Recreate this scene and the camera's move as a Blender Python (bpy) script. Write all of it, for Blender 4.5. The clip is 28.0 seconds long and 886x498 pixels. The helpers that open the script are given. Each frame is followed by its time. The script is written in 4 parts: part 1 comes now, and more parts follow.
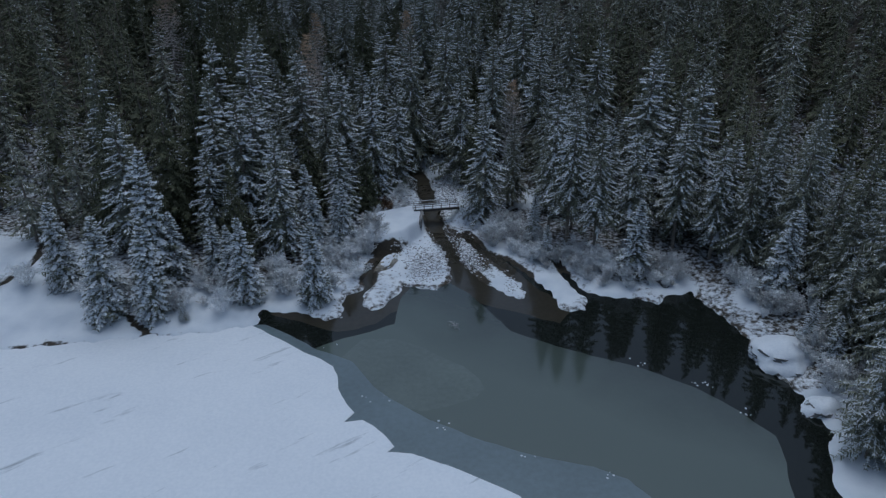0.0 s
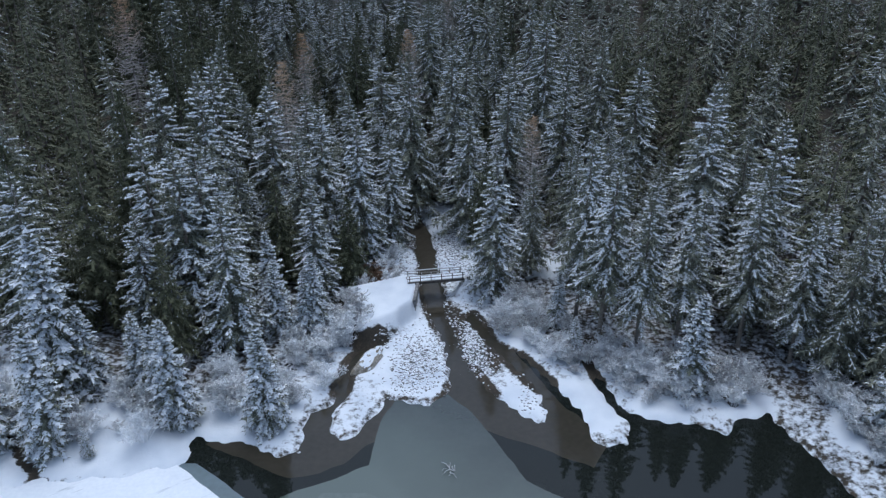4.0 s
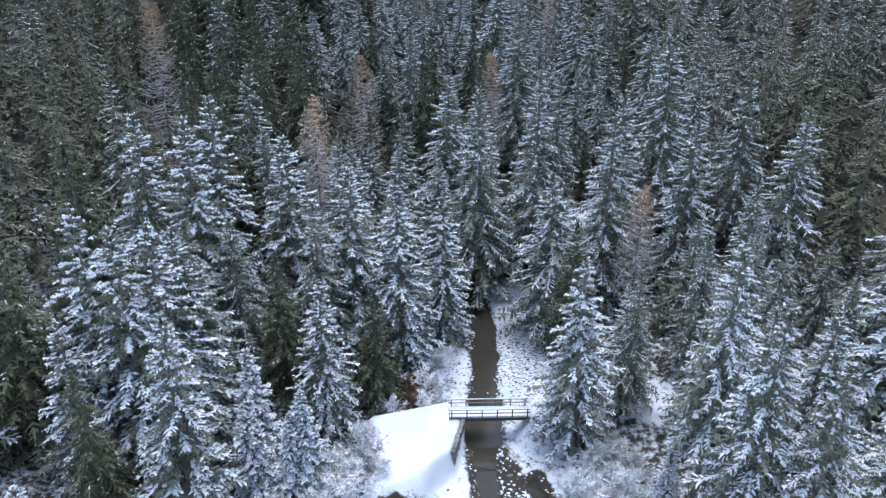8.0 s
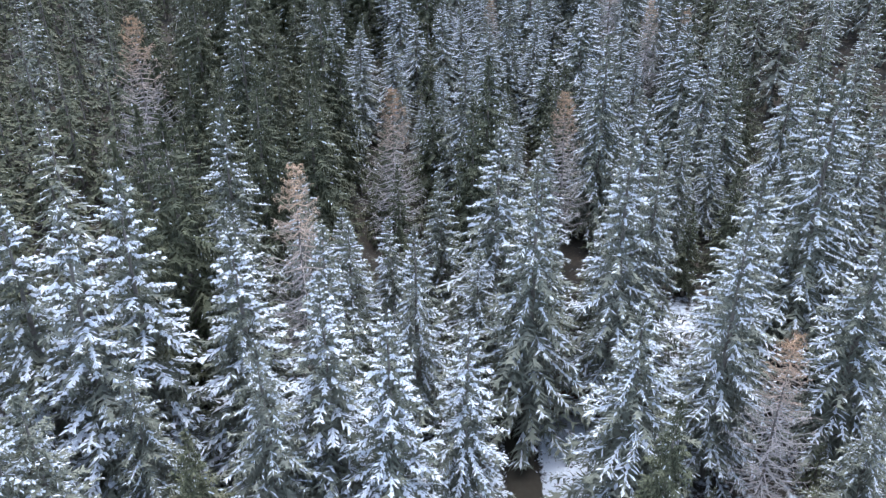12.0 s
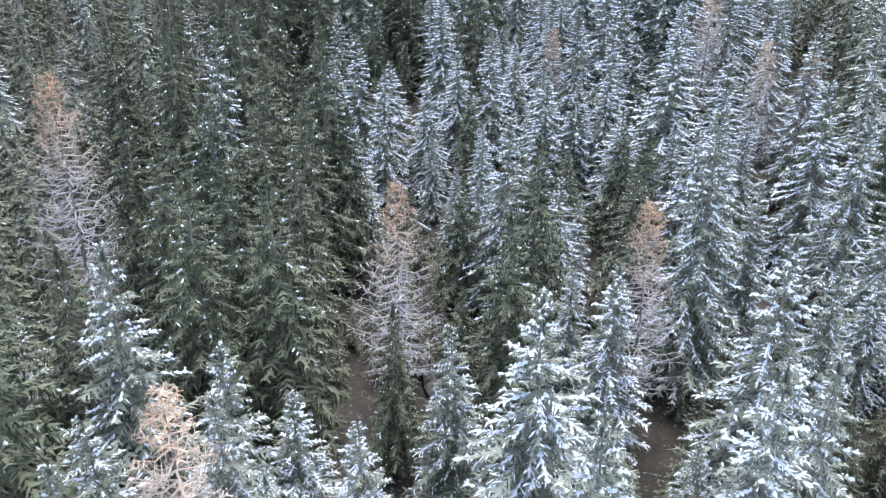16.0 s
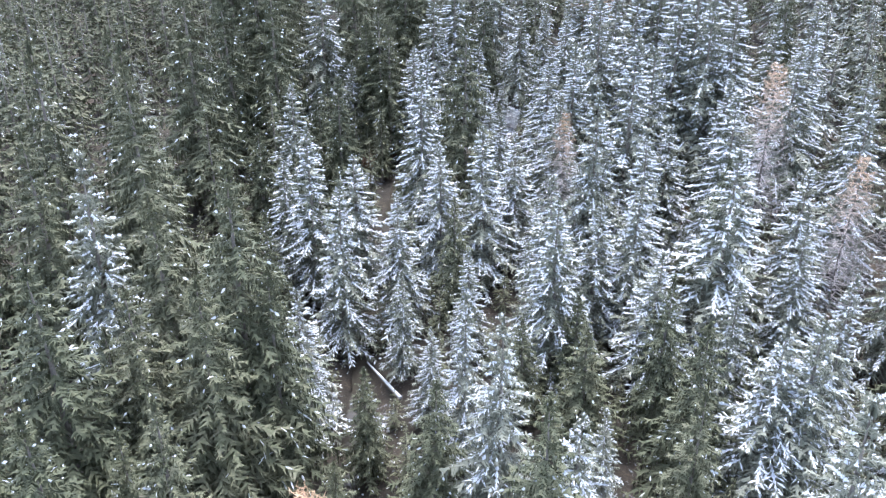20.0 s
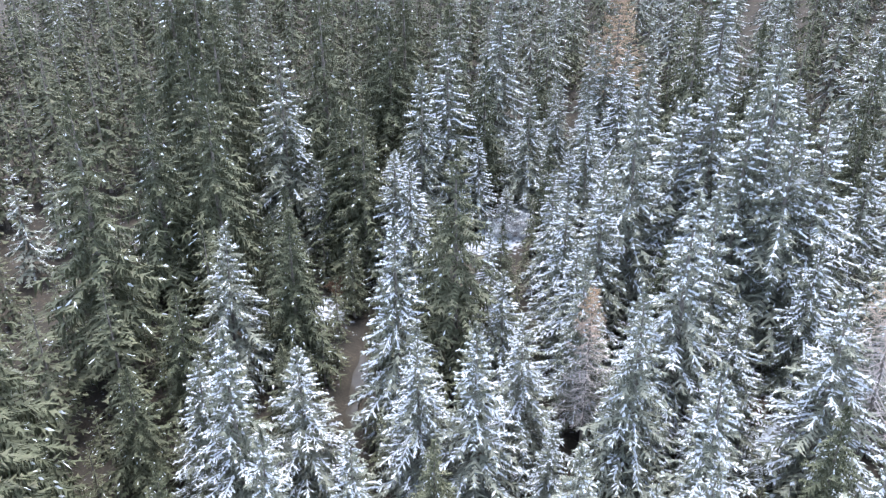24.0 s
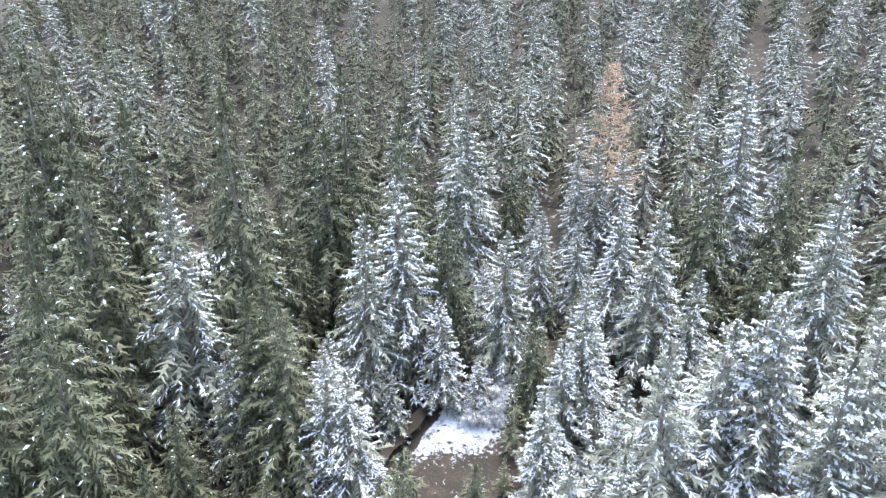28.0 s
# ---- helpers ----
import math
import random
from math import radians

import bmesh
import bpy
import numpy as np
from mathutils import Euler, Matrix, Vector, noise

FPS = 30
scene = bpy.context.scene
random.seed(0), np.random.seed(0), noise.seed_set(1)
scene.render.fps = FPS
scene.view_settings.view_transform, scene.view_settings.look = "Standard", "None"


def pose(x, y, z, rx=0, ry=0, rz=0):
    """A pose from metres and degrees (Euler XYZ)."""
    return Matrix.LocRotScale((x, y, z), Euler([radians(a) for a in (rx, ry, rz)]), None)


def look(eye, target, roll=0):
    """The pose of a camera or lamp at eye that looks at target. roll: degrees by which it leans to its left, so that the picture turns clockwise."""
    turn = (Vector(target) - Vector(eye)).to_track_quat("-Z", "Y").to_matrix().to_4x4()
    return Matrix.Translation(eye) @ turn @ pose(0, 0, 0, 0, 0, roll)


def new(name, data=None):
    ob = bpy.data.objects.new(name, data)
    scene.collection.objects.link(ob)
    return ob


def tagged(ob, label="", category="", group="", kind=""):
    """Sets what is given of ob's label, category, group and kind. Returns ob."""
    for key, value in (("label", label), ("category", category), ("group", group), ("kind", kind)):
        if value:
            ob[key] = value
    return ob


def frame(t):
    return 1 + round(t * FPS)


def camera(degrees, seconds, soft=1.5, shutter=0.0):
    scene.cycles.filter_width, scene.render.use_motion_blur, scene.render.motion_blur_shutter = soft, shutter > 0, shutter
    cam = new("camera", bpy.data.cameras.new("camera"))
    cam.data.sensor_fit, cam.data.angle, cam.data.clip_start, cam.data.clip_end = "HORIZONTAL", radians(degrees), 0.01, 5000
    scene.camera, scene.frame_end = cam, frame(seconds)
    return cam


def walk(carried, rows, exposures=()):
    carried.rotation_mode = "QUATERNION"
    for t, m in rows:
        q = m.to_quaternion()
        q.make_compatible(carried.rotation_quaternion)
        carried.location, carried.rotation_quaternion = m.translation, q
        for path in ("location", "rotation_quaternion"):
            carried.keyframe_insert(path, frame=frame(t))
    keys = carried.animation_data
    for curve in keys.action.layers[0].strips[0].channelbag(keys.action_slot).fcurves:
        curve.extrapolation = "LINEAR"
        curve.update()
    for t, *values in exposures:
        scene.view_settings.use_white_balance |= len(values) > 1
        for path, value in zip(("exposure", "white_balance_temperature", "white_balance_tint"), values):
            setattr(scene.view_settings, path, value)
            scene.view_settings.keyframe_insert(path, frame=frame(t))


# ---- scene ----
cam = camera(66.0, 28.0, 1.3)
METRES, EYE, TILT, LEAN, TURN = 200.0, 45.2, -25.0, 0.0, 0.0
ROWS = [
    (0.0, 0.0, 0.0, 0.0, -0.0, 0.0, 0.0),
    (0.5, 0.0012, 0.0115, 0.0052, 0.01, 0.07, 0.05),
    (1.0, 0.0024, 0.0254, 0.0117, -0.02, 0.13, 0.12),
    (1.5, 0.0036, 0.0383, 0.0174, -0.02, 0.21, 0.17),
    (2.0, 0.0053, 0.0536, 0.0244, 0.21, 0.27, 0.11),
    (2.5, 0.0068, 0.0676, 0.0308, 0.49, 0.34, 0.02),
    (3.0, 0.0086, 0.084, 0.0381, 0.77, 0.39, -0.1),
    (3.5, 0.0104, 0.0985, 0.0447, 1.13, 0.44, -0.24),
    (5.5, 0.0172, 0.1624, 0.0739, 3.87, 0.53, -1.55),
    (6.0, 0.0189, 0.1797, 0.0817, 4.92, 0.54, -2.05),
    (6.5, 0.0202, 0.1949, 0.0884, 5.96, 0.54, -2.55),
    (7.0, 0.0215, 0.2123, 0.0961, 7.21, 0.52, -3.16),
    (7.5, 0.0222, 0.2277, 0.1028, 8.35, 0.49, -3.72),
    (8.0, 0.0228, 0.2452, 0.1107, 9.79, 0.41, -4.4),
    (8.5, 0.0233, 0.2606, 0.1174, 10.99, 0.34, -4.95),
    (9.0, 0.0232, 0.2781, 0.1254, 11.91, 0.27, -5.36),
    (9.5, 0.0227, 0.2934, 0.1323, 12.49, 0.22, -5.62),
    (10.0, 0.0216, 0.3109, 0.1401, 13.13, 0.19, -5.92),
    (10.5, 0.0204, 0.3262, 0.147, 13.43, 0.16, -6.06),
    (11.0, 0.0186, 0.3424, 0.1546, 13.82, 0.11, -6.27),
    (11.5, 0.0166, 0.3588, 0.162, 15.22, -0.02, -6.89),
    (13.5, 0.0062, 0.423, 0.1924, 19.91, -0.44, -9.02),
    (14.0, 0.0026, 0.4385, 0.2006, 20.84, -0.52, -9.4),
    (14.5, -0.0013, 0.4536, 0.2093, 21.49, -0.58, -9.68),
    (15.0, -0.0055, 0.4685, 0.2181, 21.77, -0.58, -9.77),
    (15.5, -0.01, 0.4831, 0.2274, 21.87, -0.55, -9.83),
    (16.0, -0.0147, 0.4972, 0.2371, 21.99, -0.53, -9.84),
    (16.5, -0.0198, 0.5112, 0.247, 22.04, -0.49, -9.93),
    (17.0, -0.025, 0.5252, 0.2567, 22.12, -0.4, -9.98),
    (17.5, -0.0303, 0.5388, 0.267, 22.17, -0.36, -10.0),
    (18.0, -0.0358, 0.5523, 0.2776, 22.22, -0.33, -10.05),
    (18.5, -0.0413, 0.5658, 0.2881, 22.26, -0.27, -10.04),
    (19.0, -0.0472, 0.579, 0.299, 22.19, -0.25, -10.05),
    (19.5, -0.0529, 0.5925, 0.3099, 22.18, -0.19, -10.01),
    (20.0, -0.0584, 0.6056, 0.3209, 22.23, -0.12, -10.04),
    (20.5, -0.0644, 0.6186, 0.3322, 22.21, -0.08, -10.06),
    (21.0, -0.0705, 0.6314, 0.3439, 22.19, -0.07, -10.04),
    (21.5, -0.0766, 0.6443, 0.3555, 22.12, -0.04, -10.03),
    (23.5, -0.0996, 0.6946, 0.4028, 22.68, 0.04, -10.18),
    (24.0, -0.1059, 0.7082, 0.4155, 22.79, 0.12, -10.21),
    (24.5, -0.1116, 0.7199, 0.427, 22.69, 0.16, -10.17),
    (25.0, -0.1181, 0.7332, 0.441, 22.56, 0.16, -10.07),
    (25.5, -0.1244, 0.7443, 0.4536, 22.36, 0.22, -10.02),
    (26.0, -0.131, 0.7577, 0.4682, 22.26, 0.29, -9.94),
    (26.5, -0.137, 0.7693, 0.4806, 22.02, 0.4, -9.81),
    (27.0, -0.144, 0.7822, 0.4948, 21.55, 0.45, -9.58),
    (27.5, -0.1501, 0.7936, 0.5067, 20.93, 0.57, -9.3),
    (28.0, -0.1565, 0.8069, 0.5204, 20.21, 0.7, -8.9),
]
EXPOSURES = [(0.0, -0.65, 5300, 3), (1.0, -0.4, 5330, 3), (2.0, -0.16, 5350, 3), (3.0, 0.1, 5380, 4), (8.0, 1.2, 5500, 9), (14.0, 1.96, 5620, 10), (17.0, 2.42, 5690, 11), (20.0, 2.55, 5740, 12), (22.0, 2.40, 5740, 12), (24.0, 2.40, 5800, 11), (26.0, 2.66, 5870, 10), (28.0, 2.68, 5900, 10)]
walk(cam, [(t, pose(0, 0, EYE, TILT, LEAN, TURN) @ pose(METRES * x, METRES * y, METRES * z, 90 + pitch, roll, yaw)) for t, x, y, z, yaw, pitch, roll in ROWS], EXPOSURES)

# ---- sky, light ----
world = bpy.data.worlds.new("sky")
scene.world = world
world.use_nodes = True
wn, wl = world.node_tree.nodes, world.node_tree.links
air = wn.new("ShaderNodeTexSky")
air.sky_type, air.sun_disc = "NISHITA", False
air.sun_elevation, air.sun_rotation = radians(77), radians(0)
air.air_density, air.dust_density, air.ozone_density = 1.0, 4.0, 2.0
veil = wn.new("ShaderNodeHueSaturation")  # a thin overcast pales the blue
veil.inputs["Saturation"].default_value = 0.75
wl.new(air.outputs[0], veil.inputs["Color"])
wl.new(veil.outputs[0], wn["Background"].inputs[0])
wn["Background"].inputs[1].default_value = 0.115
sun = new("sun", bpy.data.lights.new("sun", "SUN"))
sun.data.energy, sun.data.angle, sun.data.color = 0.6, radians(52), (1.0, 0.97, 0.93)
sun.matrix_basis = look((0, 0, 0), (0.0, -0.225, -0.974))

# ---- materials ----
def surface(name, stops, scale=1.0, rough=0.8, bump=0.3, fine=6.0, spread=0.0, object_space=False, metal=0.0):
    """A node material: colour stops over two scales of noise, with fine relief; spread varies it from thing to thing."""
    m = bpy.data.materials.new(name)
    m.use_nodes = True
    n, l = m.node_tree.nodes, m.node_tree.links
    b = n["Principled BSDF"]
    co = n.new("ShaderNodeTexCoord")
    out = co.outputs["Object"]
    if not object_space:
        geo = n.new("ShaderNodeNewGeometry")
        out = geo.outputs["Position"]
    big, small = n.new("ShaderNodeTexNoise"), n.new("ShaderNodeTexNoise")
    big.inputs["Scale"].default_value, big.inputs["Detail"].default_value = scale, 5
    small.inputs["Scale"].default_value, small.inputs["Detail"].default_value = scale * fine, 4
    l.new(out, big.inputs["Vector"])
    l.new(out, small.inputs["Vector"])
    mix = n.new("ShaderNodeMath")
    mix.operation = "MULTIPLY_ADD"
    l.new(small.outputs["Fac"], mix.inputs[0])
    mix.inputs[1].default_value = 0.5
    half = n.new("ShaderNodeMath")
    half.operation = "MULTIPLY"
    half.inputs[1].default_value = 0.5
    l.new(big.outputs["Fac"], half.inputs[0])
    l.new(half.outputs[0], mix.inputs[2])
    value = mix.outputs[0]
    if spread:
        info = n.new("ShaderNodeObjectInfo")
        add = n.new("ShaderNodeMath")
        add.operation = "MULTIPLY_ADD"
        add.inputs[1].default_value = spread
        l.new(info.outputs["Random"], add.inputs[0])
        shift = n.new("ShaderNodeMath")
        shift.operation = "SUBTRACT"
        shift.inputs[1].default_value = spread / 2
        l.new(value, shift.inputs[0])
        l.new(shift.outputs[0], add.inputs[2])
        value = add.outputs[0]
    ramp = n.new("ShaderNodeValToRGB")
    for i, (at, c) in enumerate(stops):
        e = ramp.color_ramp.elements[i] if i < 2 else ramp.color_ramp.elements.new(at)
        e.position, e.color = at, (*c, 1)
    l.new(value, ramp.inputs[0])
    l.new(ramp.outputs[0], b.inputs["Base Color"])
    b.inputs["Roughness"].default_value, b.inputs["Metallic"].default_value = rough, metal
    if bump:
        bp = n.new("ShaderNodeBump")
        bp.inputs["Strength"].default_value, bp.inputs["Distance"].default_value = bump, 0.05
        l.new(small.outputs["Fac"], bp.inputs["Height"])
        l.new(bp.outputs[0], b.inputs["Normal"])
    return m


NEEDLES = surface("spruce_needles", [(0.30, (0.150, 0.158, 0.112)), (0.48, (0.185, 0.192, 0.140)), (0.60, (0.21, 0.214, 0.160)), (0.72, (0.28, 0.29, 0.245))], 0.7, 0.75, 0, 7, 0.16)
NEEDLES_GREEN = surface("green_needles", [(0.28, (0.060, 0.067, 0.035)), (0.46, (0.080, 0.087, 0.044)), (0.60, (0.110, 0.112, 0.060)), (0.72, (0.154, 0.148, 0.092))], 0.7, 0.75, 0, 7, 0.18)
SNOW_LOAD = surface("snow_load", [(0.3, (0.64, 0.67, 0.715)), (0.6, (0.80, 0.815, 0.84))], 1.5, 0.6, 0.2, 5)
BARK = surface("bark", [(0.3, (0.12, 0.10, 0.085)), (0.6, (0.26, 0.23, 0.195)), (0.75, (0.40, 0.37, 0.33))], 2.5, 0.9, 0.6, 6)
GOLD_TWIG = surface("golden_needles", [(0.3, (0.30, 0.20, 0.12)), (0.5, (0.42, 0.30, 0.19)), (0.7, (0.52, 0.41, 0.29))], 0.6, 0.85, 0, 6)
LARCH_TWIG = surface("larch_twigs", [(0.3, (0.33, 0.21, 0.12)), (0.5, (0.50, 0.35, 0.22)), (0.7, (0.60, 0.47, 0.35))], 0.5, 0.85, 0, 6, 0.3)
FROST_TWIG = surface("frosted_twigs", [(0.3, (0.26, 0.245, 0.23)), (0.45, (0.60, 0.60, 0.60)), (0.60, (0.88, 0.89, 0.90))], 1.1, 0.8, 0, 6, 0.2)
SNOW = surface("snow", [(0.3, (0.60, 0.64, 0.70)), (0.6, (0.74, 0.765, 0.80))], 0.25, 0.6, 0.25, 18)
STONE = surface("stone", [(0.3, (0.10, 0.10, 0.10)), (0.6, (0.28, 0.27, 0.26))], 3.0, 0.8, 0.4, 6, 0.3)
WOOD = surface("grey_wood", [(0.3, (0.13, 0.115, 0.10)), (0.6, (0.30, 0.275, 0.25))], 3.0, 0.8, 0.4, 8)
DARK_WOOD = surface("wet_wood", [(0.3, (0.035, 0.030, 0.026)), (0.6, (0.09, 0.078, 0.066))], 3.0, 0.8, 0.4, 8)
DEAD_GRASS = surface("dead_grass", [(0.3, (0.10, 0.085, 0.06)), (0.5, (0.26, 0.23, 0.18)), (0.65, (0.55, 0.54, 0.52))], 2.2, 0.95, 0.9, 7)


def ground_material():
    """Snow over forest litter: the cover thins under the trees, by the mesh's own snow_cover value."""
    m = surface("snowy_ground", [(0.30, (0.020, 0.018, 0.013)), (0.5, (0.040, 0.033, 0.023)), (0.65, (0.075, 0.056, 0.038))], 0.5, 0.95, 0.6, 9)
    n, l = m.node_tree.nodes, m.node_tree.links
    b = n["Principled BSDF"]
    litter = b.inputs["Base Color"].links[0].from_socket
    cover = n.new("ShaderNodeAttribute")
    cover.attribute_name = "snow_cover"
    geo = n.new("ShaderNodeNewGeometry")
    fine, tone = n.new("ShaderNodeTexNoise"), n.new("ShaderNodeTexNoise")
    fine.inputs["Scale"].default_value, fine.inputs["Detail"].default_value = 1.6, 9
    fine.inputs["Roughness"].default_value = 0.68
    tone.inputs["Scale"].default_value, tone.inputs["Detail"].default_value = 0.22, 6
    l.new(geo.outputs["Position"], fine.inputs["Vector"])
    l.new(geo.outputs["Position"], tone.inputs["Vector"])
    add = n.new("ShaderNodeMath")
    l.new(cover.outputs["Fac"], add.inputs[0])
    l.new(fine.outputs["Fac"], add.inputs[1])
    step = n.new("ShaderNodeMapRange")
    step.inputs["From Min"].default_value, step.inputs["From Max"].default_value = 0.93, 1.10
    l.new(add.outputs[0], step.inputs["Value"])
    white = n.new("ShaderNodeValToRGB")
    white.color_ramp.elements[0].color, white.color_ramp.elements[1].color = (0.56, 0.60, 0.66, 1), (0.74, 0.765, 0.80, 1)
    white.color_ramp.elements[0].position, white.color_ramp.elements[1].position = 0.3, 0.62
    l.new(tone.outputs["Fac"], white.inputs[0])
    mix = n.new("ShaderNodeMix")
    mix.data_type = "RGBA"
    l.new(step.outputs[0], mix.inputs["Factor"])
    l.new(litter, mix.inputs[6])
    l.new(white.outputs[0], mix.inputs[7])
    l.new(mix.outputs[2], b.inputs["Base Color"])
    return m


def water_material(name, colour, rough, ripple, gloss=1.33):
    m = surface(name, [(0.35, colour), (0.65, tuple(1.35 * c for c in colour))], 0.12, rough, 0, 14)
    n, l = m.node_tree.nodes, m.node_tree.links
    b = n["Principled BSDF"]
    b.inputs["IOR"].default_value = gloss
    tex, bp, geo = n.new("ShaderNodeTexNoise"), n.new("ShaderNodeBump"), n.new("ShaderNodeNewGeometry")
    tex.inputs["Scale"].default_value, tex.inputs["Detail"].default_value = 2.2, 3
    l.new(geo.outputs["Position"], tex.inputs["Vector"])
    bp.inputs["Strength"].default_value, bp.inputs["Distance"].default_value = ripple, 0.01
    l.new(tex.outputs["Fac"], bp.inputs["Height"])
    l.new(bp.outputs[0], b.inputs["Normal"])
    return m


def frost_below(m, low, high):
    """Frost on the lower limbs: the colour turns pale below a height on the tree."""
    n, l = m.node_tree.nodes, m.node_tree.links
    b = n["Principled BSDF"]
    own = b.inputs["Base Color"].links[0].from_socket
    co, cut, tex = n.new("ShaderNodeTexCoord"), n.new("ShaderNodeSeparateXYZ"), n.new("ShaderNodeTexNoise")
    tex.inputs["Scale"].default_value = 0.8
    l.new(co.outputs["Object"], cut.inputs[0])
    l.new(co.outputs["Object"], tex.inputs["Vector"])
    wave = n.new("ShaderNodeMath")
    wave.operation = "MULTIPLY_ADD"
    wave.inputs[1].default_value = 9.0
    l.new(tex.outputs["Fac"], wave.inputs[0])
    l.new(cut.outputs["Z"], wave.inputs[2])
    step = n.new("ShaderNodeMapRange")
    step.inputs["From Min"].default_value, step.inputs["From Max"].default_value = low + 4.5, high + 4.5
    l.new(wave.outputs[0], step.inputs["Value"])
    mix = n.new("ShaderNodeMix")
    mix.data_type = "RGBA"
    mix.inputs[6].default_value = (0.44, 0.40, 0.37, 1)
    l.new(step.outputs[0], mix.inputs["Factor"])
    l.new(own, mix.inputs[7])
    l.new(mix.outputs[2], b.inputs["Base Color"])


def drifted(m):
    """Wind streaks on the lake's snow, where grey ice shows through."""
    n, l = m.node_tree.nodes, m.node_tree.links
    b = n["Principled BSDF"]
    own = b.inputs["Base Color"].links[0].from_socket
    geo, turn, tex, broad = n.new("ShaderNodeNewGeometry"), n.new("ShaderNodeMapping"), n.new("ShaderNodeTexNoise"), n.new("ShaderNodeTexNoise")
    turn.vector_type = "TEXTURE"
    turn.inputs["Rotation"].default_value, turn.inputs["Scale"].default_value = (0, 0, radians(36)), (9.0, 1.5, 1)
    tex.inputs["Scale"].default_value, tex.inputs["Detail"].default_value, tex.inputs["Roughness"].default_value = 1.0, 6, 0.62
    broad.inputs["Scale"].default_value = 0.09
    l.new(geo.outputs["Position"], turn.inputs[0])
    l.new(turn.outputs[0], tex.inputs["Vector"])
    l.new(turn.outputs[0], broad.inputs["Vector"])
    step = n.new("ShaderNodeMapRange")
    step.inputs["From Min"].default_value, step.inputs["From Max"].default_value, step.inputs["To Max"].default_value = 0.615, 0.74, 0.8
    l.new(tex.outputs["Fac"], step.inputs["Value"])
    mix = n.new("ShaderNodeMix")
    mix.data_type = "RGBA"
    mix.inputs[7].default_value = (0.22, 0.25, 0.28, 1)
    l.new(step.outputs[0], mix.inputs["Factor"])
    l.new(own, mix.inputs[6])
    l.new(mix.outputs[2], b.inputs["Base Color"])


LAKE_SNOW = surface("lake_snow", [(0.3, (0.69, 0.72, 0.765)), (0.6, (0.79, 0.81, 0.84))], 0.10, 0.6, 0.2, 30)
drifted(LAKE_SNOW)
frost_below(LARCH_TWIG, 11.0, 18.0)
def painted_reflection(m, pale):
    """Milky ice colour, darkened towards the open water to paint the forest's blurred reflection."""
    n, l = m.node_tree.nodes, m.node_tree.links
    b = n["Principled BSDF"]
    own = b.inputs["Base Color"].links[0].from_socket
    geo, tex, reach, add, step, mix = (n.new("ShaderNode" + k) for k in ("NewGeometry", "TexNoise", "VectorMath", "Math", "MapRange", "Mix"))
    tex.inputs["Scale"].default_value, tex.inputs["Detail"].default_value = 0.11, 4
    l.new(geo.outputs["Position"], tex.inputs["Vector"])
    reach.operation = "DOT_PRODUCT"
    reach.inputs[1].default_value = (0.566, 0.824, 0.0)
    l.new(geo.outputs["Position"], reach.inputs[0])
    add.operation = "MULTIPLY_ADD"
    add.inputs[1].default_value = 9.0
    l.new(tex.outputs["Fac"], add.inputs[0])
    l.new(reach.outputs["Value"], add.inputs[2])
    step.inputs["From Min"].default_value, step.inputs["From Max"].default_value = 74.0, 60.0
    l.new(add.outputs[0], step.inputs["Value"])
    mix.data_type = "RGBA"
    mix.inputs[7].default_value = (*pale, 1)
    l.new(step.outputs[0], mix.inputs["Factor"])
    l.new(own, mix.inputs[6])
    l.new(mix.outputs[2], b.inputs["Base Color"])


GROUND = ground_material()
WATER = water_material("lake_water", (0.010, 0.012, 0.010), 0.03, 0.03, 1.4)
BROOK_WATER = water_material("brook_water", (0.048, 0.042, 0.032), 0.08, 0.2, 1.4)
THIN_ICE = water_material("thin_ice", (0.026, 0.033, 0.027), 0.07, 0.0, 1.75)
painted_reflection(THIN_ICE, (0.090, 0.110, 0.092))
OLDER_ICE = water_material("older_ice", (0.088, 0.106, 0.090), 0.10, 0.0, 1.75)
SHALLOWS = water_material("shallow_water", (0.036, 0.032, 0.024), 0.06, 0.15, 1.4)
GREY_ICE = water_material("grey_ice", (0.115, 0.145, 0.158), 0.3, 0.2, 1.5)


# ---- the lie of the land ----
AXIS = [(60, 4.0, -0.4), (92, 3.0, -0.2), (100, -0.5, 0.0), (109, -1.8, 0.1), (125, -3.8, 0.9), (137, -7.5, 2.0),
        (158, -24, 5.2), (180, -41, 8.6), (205, -52, 14.5), (232, -62, 20.5), (250, -57, 25.5), (275, -60, 33.0), (310, -64, 47.0), (420, -70, 100.0), (1500, -80, 420.0)]
AY, AX, AZ = (np.array([p[k] for p in AXIS], float) for k in range(3))


def ease(a, b, v):
    u = np.clip((v - a) / (b - a), 0, 1)
    return u * u * (3 - 2 * u)


def inside(poly, x, y):
    """Signed distance to a closed outline: positive outside, negative inside."""
    x, y = np.asarray(x, float), np.asarray(y, float)
    far, odd = np.full(x.shape, 1e9), np.zeros(x.shape, bool)
    for (ax, ay), (bx, by) in zip(poly, poly[1:] + poly[:1]):
        ex, ey = bx - ax, by - ay
        u = np.clip(((x - ax) * ex + (y - ay) * ey) / (ex * ex + ey * ey), 0, 1)
        far = np.minimum(far, np.hypot(x - ax - u * ex, y - ay - u * ey))
        cross = (ay > y) != (by > y)
        odd ^= cross & (x < ax + (y - ay) * ex / (ey if abs(ey) > 1e-9 else 1e-9))
    return np.where(odd, -far, far)


